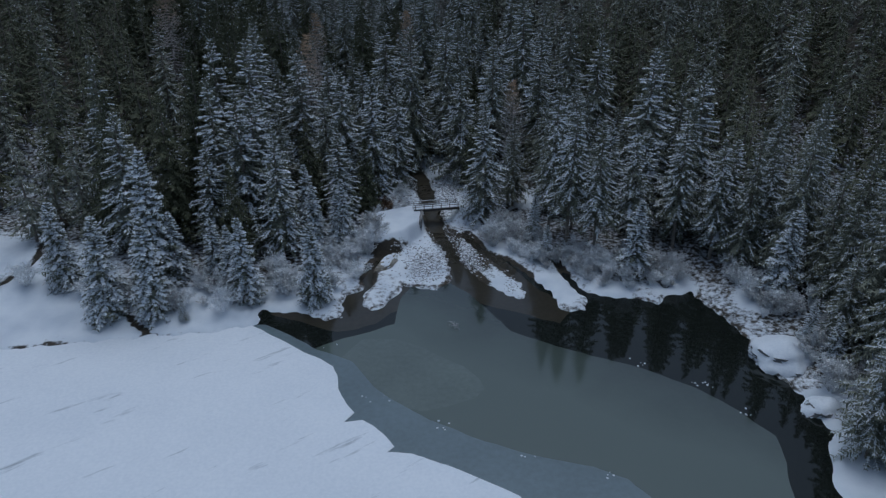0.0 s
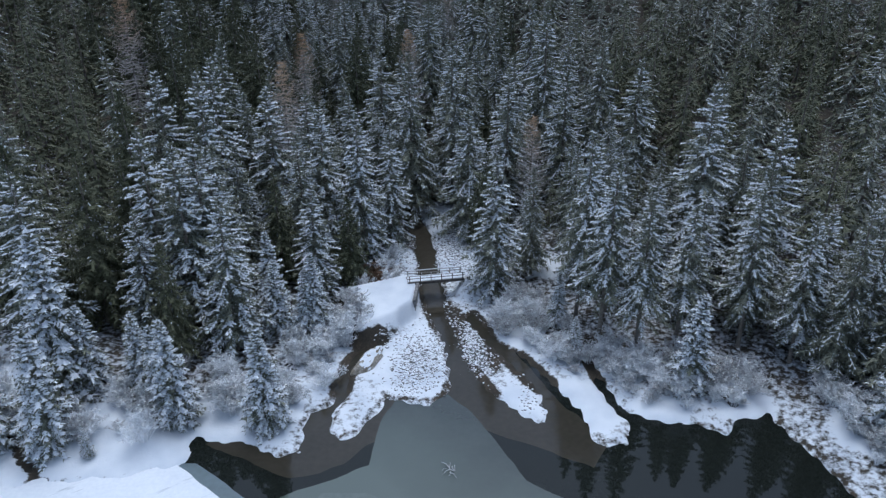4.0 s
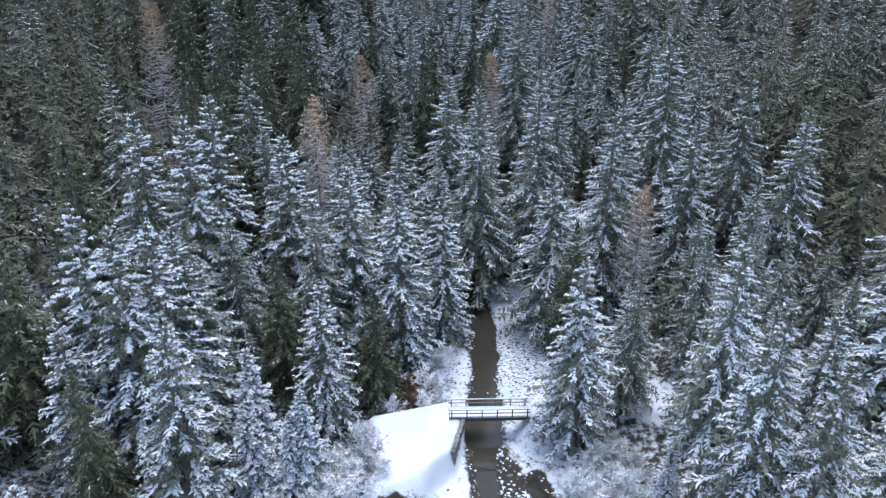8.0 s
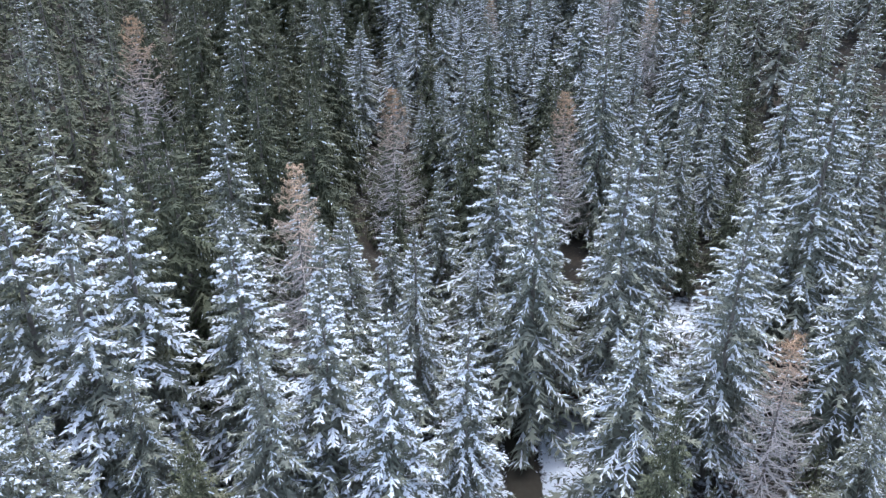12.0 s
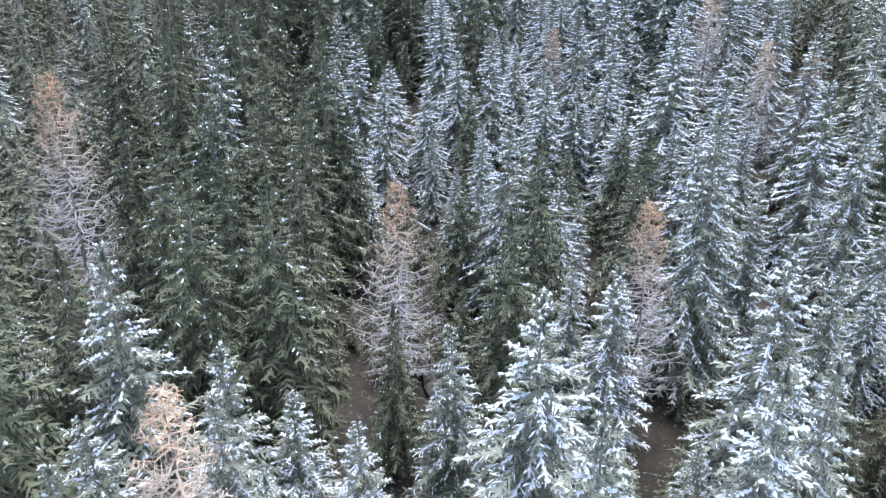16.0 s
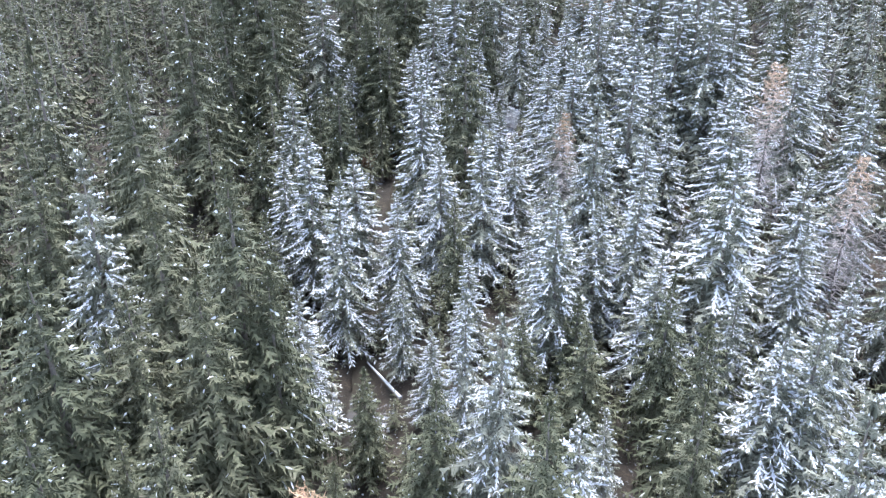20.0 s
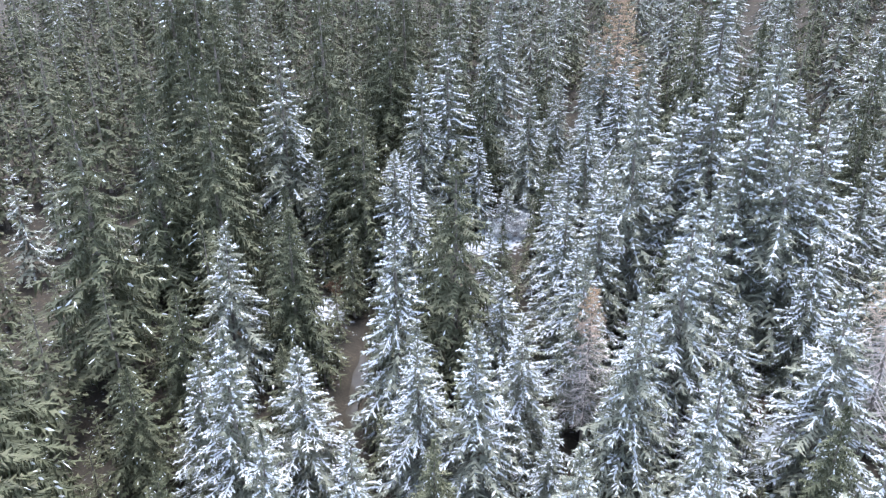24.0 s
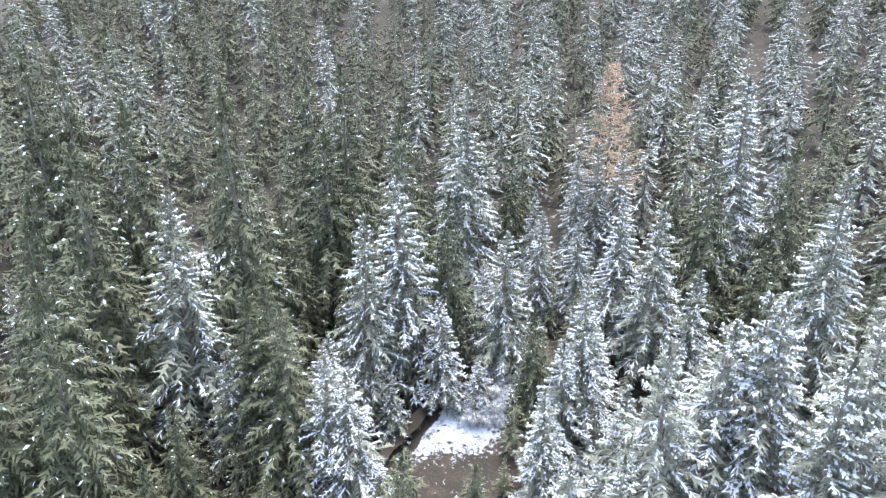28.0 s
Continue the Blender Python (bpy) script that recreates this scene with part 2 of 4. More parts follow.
LAKE = [(-400, 40), (-150, 58), (-80, 65), (-52.6, 68.2), (-37, 71), (-28.7, 72.1), (-23.2, 74.3), (-24.1, 78.4), (-21.1, 77.2), (-18.1, 77.2),
        (-14.7, 75.3), (-13.0, 75.8), (-13.6, 79), (-13.2, 81.8), (-11.2, 83.4), (-11.2, 87.4), (-10.6, 91.4), (-9.6, 93.6), (-7.4, 95.8), (-7.0, 95.4), (-8.8, 93.2), (-9.8, 91.0), (-10.1, 87.8), (-10.2, 84.0), (-10.9, 79.4),
        (-9.7, 77.8), (-8.0, 78.6), (-5.6, 84.4), (-2.4, 83.8), (-0.9, 83.7), (0.8, 85.2), (1.2, 90), (0.4, 94), (-1.0, 99.5), (-2.4, 105.9), (-3.2, 109), (-3.4, 113), (-0.4, 113), (0.1, 106.1), (0.7, 100.7),
        (2.4, 94.2), (4.0, 89.6), (5.6, 86), (7.4, 84.2), (9.3, 81.8), (11.1, 80.7), (11.4, 82.6), (10.6, 86.2), (9.6, 88.4), (7.9, 91.4), (5.2, 95.8), (2.8, 101.4), (3.9, 102.6), (6.5, 96.6), (9.7, 92.4), (11.4, 89.4), (12.8, 86.7),
        (15.1, 82.2), (15.8, 78.0), (18.8, 77.5), (19.4, 80.8), (18.2, 83.0), (17.4, 88.0), (18.2, 88.0), (19.2, 83.2), (21.3, 81.8),
        ]
LAKE += [(26, 81), (28.6, 79.6), (30.2, 81.6), (34.1, 82.9), (35, 80), (36.4, 76.2), (37, 71), (36.5, 66), (37.7, 61.8), (39, 57.8), (38.6, 54), (36, 49), (35, 44),
         (36, 20), (48, -20), (60, -120), (40, -400), (-400, -400)]
YARD = [(-12.2, 105.2), (-5.2, 108.9), (-3.8, 106.5), (-4.0, 101.8), (-6.5, 98.2), (-9.7, 95.6)]
LANDING = [(3.0, 107.4), (6.5, 108.0), (7.5, 112.5), (3.0, 112.0)]


CREEKS = [[(-41.0, 76.0), (-38.6, 73.6), (-36.8, 72.4), (-35.4, 70.4)], [(-62.0, 77.5), (-59.1, 79.5), (-57.9, 82.7), (-57.4, 86.0), (-58, 92), (-60, 100)], [(17.8, 87.8), (16.9, 91.0), (17.6, 95.0)], [(31.0, 84.0), (29.8, 86.4)]]


def way_to(line, x, y):
    """Distance to an open line."""
    far = np.full(np.shape(x), 1e9)
    for (ax, ay), (bx, by) in zip(line, line[1:]):
        u = np.clip(((x - ax) * (bx - ax) + (y - ay) * (by - ay)) / ((bx - ax) ** 2 + (by - ay) ** 2), 0, 1)
        far = np.minimum(far, np.hypot(x - ax - u * (bx - ax), y - ay - u * (by - ay)))
    return far


def brook(y):
    """Where the brook runs at y: x and the height of its water."""
    return np.interp(y, AY, AX), np.interp(y, AY, AZ)


def land(x, y):
    """Height of the bare ground."""
    x, y = np.asarray(x, float), np.asarray(y, float)
    sx, sz = brook(y)
    off = x - sx
    side = np.abs(off)
    steep = 0.07 + 0.13 * ease(100, 165, y) + np.where(off < 0, 0.22 * ease(150, 215, y), 0.22 * ease(195, 228, y))
    z = np.maximum(sz, 0.0) + steep * np.maximum(np.minimum(side, 160) - 6, 0) + 0.9 * ease(1.3, 4.5, side) * ease(108, 116, y)
    z = z - 0.55 * (1 - ease(0.8, 2.2, side)) * ease(108, 116, y)
    z = z + 8.5 * np.exp(-((x + 52) ** 2 + (y - 258) ** 2) / 162.0)  # a knoll with a clearing on it
    z = z + 0.35 * np.sin(x * 0.21 + 1.7) * np.cos(y * 0.17) + 0.15 * np.sin(x * 0.63 + y * 0.5) + 0.07 * np.sin(1.9 * x + 0.6) * np.sin(1.7 * y)
    d = inside(LAKE, x, y) + 0.22 * np.sin(1.3 * x + 0.8 * y) + 0.16 * np.sin(2.9 * x - 1.9 * y)
    shore = 0.34 * ease(-0.3, 0.8, d) + 0.30 * ease(0.5, 4, d) + np.maximum(d - 2, 0) * 0.11 - 0.02
    z = np.where(d > 0, np.minimum(np.maximum(z, 0.3), shore + 0.25 * np.maximum(z, 0) * ease(2, 12, d)), -0.9 * ease(0, 1.6, -d) - 0.02)
    for line in CREEKS:
        z = z - 0.35 * (1 - ease(0.1, 0.8, way_to(line, x, y)))
    z = np.where(d > 12, np.maximum(z, shore * 0.3), z)
    z = np.maximum(z, 2.7 - np.where(x > -5.4, 3.2, 1.3) * np.maximum(inside(YARD, x, y), 0))
    return np.maximum(z, 2.6 - 1.3 * np.maximum(inside(LANDING, x, y), 0))

# ---- building blocks ----
def mesh_of(name, verts, faces, materials, which=None, smooth=False):
    """A mesh from arrays of corners and of three- or four-cornered faces."""
    me = bpy.data.meshes.new(name)
    v, f = np.asarray(verts, np.float32), np.asarray(faces, np.int32)
    k = f.shape[1]
    me.vertices.add(len(v))
    me.vertices.foreach_set("co", v.ravel())
    me.loops.add(f.size)
    me.loops.foreach_set("vertex_index", f.ravel())
    me.polygons.add(len(f))
    me.polygons.foreach_set("loop_start", np.arange(0, f.size, k, dtype=np.int32))
    me.polygons.foreach_set("loop_total", np.full(len(f), k, np.int32))
    for m in materials:
        me.materials.append(m)
    if which is not None:
        me.polygons.foreach_set("material_index", np.asarray(which, np.int32))
    me.polygons.foreach_set("use_smooth", np.full(len(f), smooth))
    me.update(calc_edges=True)
    return me


def part(name, bm, material, parent, label=""):
    """Links a bmesh as one mesh object under a thing or a part."""
    me = bpy.data.meshes.new(name)
    bm.to_mesh(me)
    bm.free()
    me.materials.append(material)
    ob = new(name, me)
    ob.parent = parent
    return tagged(ob, label)


def box(sx, sy, sz, m=None, bevel=0.02):
    bm = bmesh.new()
    bmesh.ops.create_cube(bm, size=1, matrix=(m or Matrix()) @ Matrix.Diagonal((sx, sy, sz, 1)))
    if bevel:
        bmesh.ops.bevel(bm, geom=bm.edges[:], offset=bevel, segments=1, affect="EDGES")
    return bm


def rod(points, radii, sides=6):
    """Corners and faces of a tapered rod along points."""
    v, f = [], []
    pts = [Vector(p) for p in points]
    for i, (p, r) in enumerate(zip(pts, radii)):
        d = (pts[min(i + 1, len(pts) - 1)] - pts[max(i - 1, 0)]).normalized()
        a = d.orthogonal().normalized()
        b = d.cross(a)
        for k in range(sides):
            w = 2 * math.pi * k / sides
            v.append(tuple(p + r * (math.cos(w) * a + math.sin(w) * b)))
        if i:
            for k in range(sides):
                q = (k + 1) % sides
                o, n = (i - 1) * sides, i * sides
                f += [(o + k, o + q, n + q), (o + k, n + q, n + k)]
    return v, f


# ---- ground, lake and brook ----
OPEN = [  # open snowy spots: x, y, reach
    (-7.5, 102, 6.5), (-1.5, 92, 8), (9, 84, 3), (15, 83.5, 5), (23, 82, 3.2), (32, 84, 3.4), (-20, 80, 6), (-25, 77.5, 6), (-30, 75, 7), (-40, 74, 8), (-47, 77, 7), (-55, 78, 12), (-66, 82, 11),
    (0.5, 118, 4.5), (-1, 126, 4.5), (-2.5, 133, 4.5), (-6, 118, 3), (14.5, 114, 2.8), (42, 79, 3.5), (24, 134, 5), (31, 146, 5), (-45, 185, 2.2), (-41, 183, 3),
    (-53, 249.8, 5.5), (-51.5, 256, 3.6), (-57, 245.6, 3), (-49.6, 255.5, 4), (6.3, 151.6, 4.6), (8.6, 143.5, 3.5), (-15.3, 229.4, 4), (-61, 259, 1.5), (-66.5, 226.5, 3.5), (-17, 221, 5), (-96, 262, 6), (-30, 226, 4), (9, 97, 3.5),
]


def axis_steps(cuts):
    """Grid lines: from, to, step, stretch by stretch."""
    out = [np.arange(a, b, s) for a, b, s in cuts]
    return np.concatenate(out)


def build_ground():
    xs = axis_steps([(-3000, -400, 260), (-400, -140, 20), (-140, -62, 3), (-62, -26, 0.9), (-26, 40, 0.33), (40, 64, 0.9), (64, 120, 3), (120, 400, 20), (400, 3001, 260)])
    ys = axis_steps([(-3000, -400, 260), (-400, 0, 25), (0, 45, 3), (45, 72, 0.7), (72, 116, 0.33), (116, 145, 0.7), (145, 330, 2.0), (330, 420, 6), (420, 1000, 40), (1000, 3001, 250)])
    gx, gy = np.meshgrid(xs, ys)
    z = land(gx, gy)
    nx, ny = len(xs), len(ys)
    idx = np.arange(nx * ny).reshape(ny, nx)
    faces = np.stack([idx[:-1, :-1], idx[:-1, 1:], idx[1:, 1:], idx[1:, :-1]], -1).reshape(-1, 4)
    me = mesh_of("ground", np.stack([gx, gy, z], -1).reshape(-1, 3), faces, [GROUND], smooth=True)
    cover = np.full(gx.shape, 0.37)
    for ox, oy, r in OPEN:
        cover = np.maximum(cover, 0.47 + (0.52 if oy < 130 else (0.29 if r > 5 else 0.24)) * (1 - ease(0.45 * r, 1.25 * r, np.hypot(gx - ox, gy - oy))))
    d = inside(LAKE, gx, gy)
    cover = np.maximum(cover, np.where(gx > 33, 0.40, 0.47) + 0.14 * (1 - ease(2, 7, d)))
    cover = np.maximum(cover, np.where((gy < 60) | (np.abs(gx) > 300), 1.0, 0))
    cover = np.maximum(cover, 1.1 * (1 - ease(-0.2, 1.0, inside(YARD, gx, gy))))
    bx, _ = brook(gy)
    near = (1 - ease(0.9, np.where(gy < 140, 2.2, 1.3), np.abs(gx - bx))) * ease(106, 112, gy)
    cover = cover * (1 - 0.8 * near)
    delta = ease(83.5, 87, gy) * (1 - ease(104, 108, gy)) * (np.abs(gx) < 13)
    cover = cover - 0.40 * delta * (1 - ease(0.3, 1.1, d))
    bar = (1 - ease(1.0, 2.2, np.abs(gx - 4.1 + 0.38 * (gy - 94)))) * ease(88, 92, gy) * (1 - ease(103, 106, gy))
    cover = cover - 0.42 * bar
    # Thin cover along the shore; left of -24 it paints the bank step's shade.
    cover = cover - np.where(gx < -24, 0.30, 0.10) * (1 - ease(0.1, 0.5, np.abs(d - 0.25)))
    rim = inside(YARD, gx, gy)
    cover = cover - 0.24 * ease(0.3, 0.8, rim) * (1 - ease(1.4, 2.4, rim))
    for line in CREEKS:
        cover = cover - 0.9 * (1 - ease(0.2, 0.8, way_to(line, gx, gy)))
    cover = cover - np.where(np.abs(gx) < 300, 0.15 * ease(120, 160, gy), 0)
    cover = np.where(d < -0.6, 0.0, cover)
    at = me.attributes.new("snow_cover", "FLOAT", "POINT")
    at.data.foreach_set("value", cover.ravel().astype(np.float32))
    tagged(new("ground", me), "snow-covered ground with dark litter under the trees", "ground", kind="structure")


def sheet(name, outline, z, thick, material, label, wobble=0.0, step=1.0, kind="structure", seed=1):
    """A flat sheet with a soft uneven edge, from a rough outline."""
    rnd = random.Random(seed)
    pts = []
    for (ax, ay), (bx, by) in zip(outline, outline[1:] + outline[:1]):
        n = max(1, int(math.hypot(bx - ax, by - ay) / step)) if max(abs(ax), abs(bx), abs(ay), abs(by)) < 120 else 1
        for i in range(n):
            u = i / n
            x, y = ax + (bx - ax) * u, ay + (by - ay) * u
            if wobble and n > 1:
                x += wobble * (noise.noise(Vector((x * 0.35, y * 0.35, seed))) + 0.4 * noise.noise(Vector((x * 1.3, y * 1.3, seed + 5))))
                y += wobble * (noise.noise(Vector((x * 0.35, y * 0.35, seed + 9))) + 0.4 * noise.noise(Vector((x * 1.3, y * 1.3, seed + 14))))
            pts.append((x, y))
    bm = bmesh.new()
    top = [bm.verts.new((x, y, z)) for x, y in pts]
    low = [bm.verts.new((x, y, z - thick)) for x, y in pts]
    edges = [bm.edges.new((top[i], top[i - 1])) for i in range(len(top))]
    bmesh.ops.triangle_fill(bm, edges=edges, use_beauty=True)
    for i in range(len(top)):
        bm.faces.new((top[i - 1], top[i], low[i], low[i - 1]))
    bmesh.ops.recalc_face_normals(bm, faces=bm.faces[:])
    me = bpy.data.meshes.new(name)
    bm.to_mesh(me)
    bm.free()
    me.materials.append(material)
    return tagged(new(name, me), label, name.replace("_", " "), kind=kind)


def build_lake():
    sheet("water", [(-900, -900), (300, -900), (300, 40), (60, 100), (6, 116), (-10, 116), (-60, 90), (-900, 90)], 0.0, 0.02, WATER, "dark open lake water, still and mirror-like")
    sheet("shallow_water", [(-22.5, 77), (-13, 72.5), (-8.5, 74.5), (-3.5, 81.0), (1, 82.0), (7, 78.5), (15, 74.5), (17, 78), (13, 84), (8, 96), (1, 114), (-6, 114), (-9, 97), (-15, 88), (-17, 80)], 0.006, 0.012, SHALLOWS, "shallow brown water over the brook's delta", 0.5, 1.0, seed=6)
    sheet("thin_ice", [(-15.5, 68.6), (-14.2, 69.7), (-10.1, 72.2), (-6.2, 74.4), (-5.8, 80.5), (-4.6, 84.6), (1.0, 85.6), (3.6, 82.5), (5.8, 78.0), (8.5, 72.8), (12.5, 70.0), (17.6, 67.2), (22.4, 65.0), (28.0, 60.7), (31.2, 56.4), (32.8, 53.2), (32.1, 49.4), (30.6, 44), (31, 20), (36, -40), (20, -40), (17.0, 44), (8.5, 48), (-5.5, 56), (-10.5, 62)],
          0.014, 0.012, THIN_ICE, "thin smooth grey ice that mirrors the forest", 0.3, 1.0, seed=2)
    sheet("older_ice", [(-12.0, 66.6), (-9.9, 70.6), (-5.8, 71.0), (-2.8, 69.4), (-0.3, 67.0), (2.4, 65.0), (4.2, 62.6), (4.4, 60.8), (3.4, 59.2), (0.8, 57.9), (-2.0, 57.0), (-6.2, 58.6), (-9.2, 63.0)],
          0.020, 0.012, OLDER_ICE, "paler lobe of older ice in the thin ice", 0.2, 0.8, seed=8)
    sheet("grey_ice", [(-24.4, 74.3), (-22.5, 74.2), (-18.6, 71.6), (-15.1, 68.6), (-12.4, 67.2), (-10.6, 66.2), (-9.2, 63.9), (-7.6, 61.4), (-5.7, 59.2), (-1.4, 55.7), (4.2, 52.4), (9.4, 50.2), (14.0, 48.9), (16.8, 47.4), (18.2, 45.2), (20, 40), (23, 20), (30, -60), (-40, -60), (-30, 60)],
          0.026, 0.012, GREY_ICE, "blue-grey refrozen slush ice along the snow", 0.16, 0.8, seed=3)
    sheet("snow_covered_ice", [(-900, 40), (-150, 59), (-80, 66), (-52.6, 69.0), (-37.0, 71.7), (-24.8, 74.5), (-20.3, 71.0), (-16.3, 67.8), (-14.2, 66.4), (-12.5, 65.0), (-11.8, 63.2), (-11.4, 60.8), (-10.2, 58.2), (-9.2, 56.7), (-10.1, 55.2), (-8.2, 55.6), (-7.0, 54.7), (-5.3, 52.6), (-4.7, 51.6), (-5.4, 50.8), (-3.0, 50.7), (0.3, 49.1), (3.6, 47.4), (6.8, 45.2), (14, 30), (22, -30), (30, -900), (-900, -900)],
          0.10, 0.10, LAKE_SNOW, "lake ice covered with smooth white snow", 0.16, 0.6, seed=4)


def build_brook():
    v, f = [], []
    ys = np.arange(103.0, 262.0, 0.8)
    for i, y in enumerate(ys):
        x, z = brook(y)
        w = (1.4 if y < 140 else 0.8) * (1 + 0.2 * math.sin(y * 0.9) + 0.12 * math.sin(y * 2.3))
        z = max(float(z), 0.0) + 0.02
        v += [(x - w, y, z), (x + w, y, z)]
        if i:
            f.append((2 * i - 2, 2 * i - 1, 2 * i + 1, 2 * i))
    me = mesh_of("brook", v, f, [BROOK_WATER], smooth=True)
    tagged(new("brook", me), "shallow dark brook running down from the forest", "brook", kind="structure")


build_ground()
build_lake()
build_brook()

# ---- trees ----
def spruce_arrays(seed, height, radius, base, gap, ring, nodes, snow, sag=0.2, fine=True, weep=1.0, plump=1.0, full=0.96):
    """Corners and triangles of a spruce: needled boughs with side and hanging twigs, and the snow that lies on them."""
    rng = np.random.RandomState(seed)
    z, turn, rows = base, 0.0, []
    while z < height - 0.25:
        s = (z - base) / (height - base)
        reach = radius * (0.04 + 0.96 * (1 - s) ** full) * min(1.0, 0.74 + 2.2 * s)
        count = max(4, int(round(ring * (0.62 + 0.38 * (1 - s)) + rng.uniform(-1, 1))))
        turn += rng.uniform(0.3, 1.2)
        lumpy = rng.uniform(0.82, 1.06)
        for b in range(count):
            ln = reach * lumpy * (rng.uniform(0.82, 1.14) if rng.rand() < 0.6 else rng.uniform(0.55, 0.95))
            rows.append((turn + 2 * math.pi * (b + rng.uniform(-0.3, 0.3)) / count, ln, s, min(height - 0.2, z + 0.06 * reach + rng.uniform(-0.9, 0.9) * gap)))
        z += gap * (1.0 - 0.35 * s) * rng.uniform(0.85, 1.15)
    az, ln, s, z0 = (np.array(c)[:, None] for c in zip(*rows))
    nb = len(rows)
    out = np.stack([np.cos(az), np.sin(az), 0 * az], -1)
    side = np.stack([-np.sin(az), np.cos(az), 0 * az], -1)
    up = np.array((0, 0, 1.0))
    e = np.radians(-20 + 13 * s + 46 * s ** 4 + rng.uniform(-9, 9, (nb, 1)))
    drop = sag * (1 - 0.65 * s) * rng.uniform(0.6, 1.4, (nb, 1))
    bend = rng.uniform(-0.10, 0.10, (nb, 1))

    def axis(u):
        rise = z0 + ln * (np.sin(e) * u - drop * u * u * (1.75 - 1.1 * u))
        return out * (ln * u * np.cos(e))[..., None] + side * (bend * ln * u * u)[..., None] + up * rise[..., None]

    # nodes along every bough, fewer on short ones
    many = np.clip(np.ceil(nodes * (0.30 + 0.70 * ln / (0.85 * radius))), 3, nodes)
    k = np.arange(nodes)[None, :]
    have = k < many
    u = np.clip(0.12 + 0.88 * (k + 0.5 + rng.uniform(-0.3, 0.3, (nb, nodes))) / many, 0, 1)
    p = axis(u)
    along = axis(np.minimum(u + 0.05, 1.05)) - axis(np.maximum(u - 0.05, 0))
    along /= np.maximum(np.linalg.norm(along, axis=-1, keepdims=True), 1e-6)
    step = (0.88 * ln / many) * np.ones_like(u)
    tl = (ln * 0.225 * (1.08 - 0.62 * u) + 0.16) * rng.uniform(0.45, 1.4, u.shape)
    needle, white = [], []

    def tri(store, mask, a, b, c):
        store.append(np.stack([a[mask], b[mask], c[mask]], 1))

    def rnd(lo, hi):
        return rng.uniform(lo, hi, u.shape)[..., None]

    one = (np.ones_like(u))[..., None]
    load = snow * (1 - 0.75 * np.clip((s - 0.80) / 0.2, 0, 1)) * np.where(rng.rand(nb, 1) < min(0.38, max(0.1, 0.85 - 0.45 * snow)), rng.uniform(0.02, 0.25, (nb, 1)), rng.uniform(1.0, 2.0, (nb, 1)))
    starts = rng.uniform(0.12, 0.62, (nb, 1)) + 0.25 * (snow < 0.3)
    heavy = (u > starts) & have
    for sgn in (-1, 1):
        way = out[:, :1] * rnd(0.2, 1.2) + sgn * side[:, :1] * rnd(0.4, 1.1) - up * rnd(0.0, 0.75) * (1 - 0.55 * s)[..., None]
        way /= np.linalg.norm(way, axis=-1, keepdims=True)
        wide = (step * (0.42 if fine else 0.55))[..., None] * rnd(0.7, 1.2)
        tip = p + way * tl[..., None]
        tri(needle, have, p - along * wide, p + along * wide, tip)
        if fine:
            for at, lean in ((0.30, 0.55), (0.55, -0.5)):
                root = p + way * (tl * at)[..., None]
                barb = root + (way * 0.8 + along * lean * sgn * rnd(0.5, 1.2) - up * rnd(0.1, 0.8)) * (tl * 0.55)[..., None]
                tri(needle, have & (rng.rand(*u.shape) < 0.8), root - way * 0.07 * one, root + way * 0.07 * one, barb)
        lay = heavy & (rng.rand(*u.shape) < np.clip(load * (0.14 + 0.50 * u), 0, 0.74))
        a = p + way * (tl * 0.08)[..., None] + up * 0.07
        broad = along * (plump * np.clip(0.20 * step, 0.035, 0.10)[..., None] * rnd(0.7, 1.5))
        mid = p + way * (tl * 0.55)[..., None] + up * 0.075 + up * rnd(0, 0.04)
        end = p + way * (tl * rng.uniform(0.65, 1.0, u.shape))[..., None] + up * 0.04
        if fine:
            tri(white, lay, a, mid + broad, mid - broad)
        tri(white, lay, mid - broad, mid + broad, end)
    hang = have & (u > 0.22) & (rng.rand(*u.shape) < 0.8)
    low = p - up * (weep * tl[..., None] * rnd(0.55, 1.5) * (1 - 0.45 * s)[..., None]) + side[:, :1] * (rnd(-0.35, 0.35) * tl[..., None]) + out[:, :1] * rnd(-0.1, 0.2)
    wide = (step * (0.36 if fine else 0.5))[..., None]
    tri(needle, hang, p - along * wide, p + along * wide, low)
    if fine:
        low = p - up * (weep * tl[..., None] * rnd(0.4, 1.1)) + side[:, :1] * (rnd(-0.7, 0.7) * tl[..., None])
        tri(needle, hang & (rng.rand(*u.shape) < 0.7), p - side[:, :1] * 0.12 * one, p + side[:, :1] * 0.12 * one, low)
    # the ridge of snow along the bough
    lay = heavy & (rng.rand(*u.shape) < np.clip(load * (0.30 + 0.75 * u), 0, 0.93))
    half = (np.minimum(step, 0.5) * 0.72)[..., None] * rnd(0.7, 1.25)
    thick = plump * (0.045 + 0.036 * np.clip(ln, 0, 4.5) ** 0.7 * (1.05 - 0.6 * u))[..., None] * rnd(0.55, 1.5)
    crest, q0, q1 = p + up * rnd(0.09, 0.19), p - along * half + up * 0.04, p + along * half + up * 0.03
    l0, l1 = p + side[:, :1] * thick - up * 0.02, p - side[:, :1] * thick - up * 0.02
    if fine:
        for a, b in ((q0, l0), (l0, q1), (q1, l1), (l1, q0)):
            tri(white, lay, crest, a, b)
    else:
        tri(white, lay, q0, l0, q1)
        tri(white, lay, q1, l1, q0)
    # tips of the boughs, and the leader
    tip, back = axis(1.06 * np.ones((nb, 1))), axis(0.82 * np.ones((nb, 1)))
    wd = side * (0.07 * ln ** 0.5)[..., None]
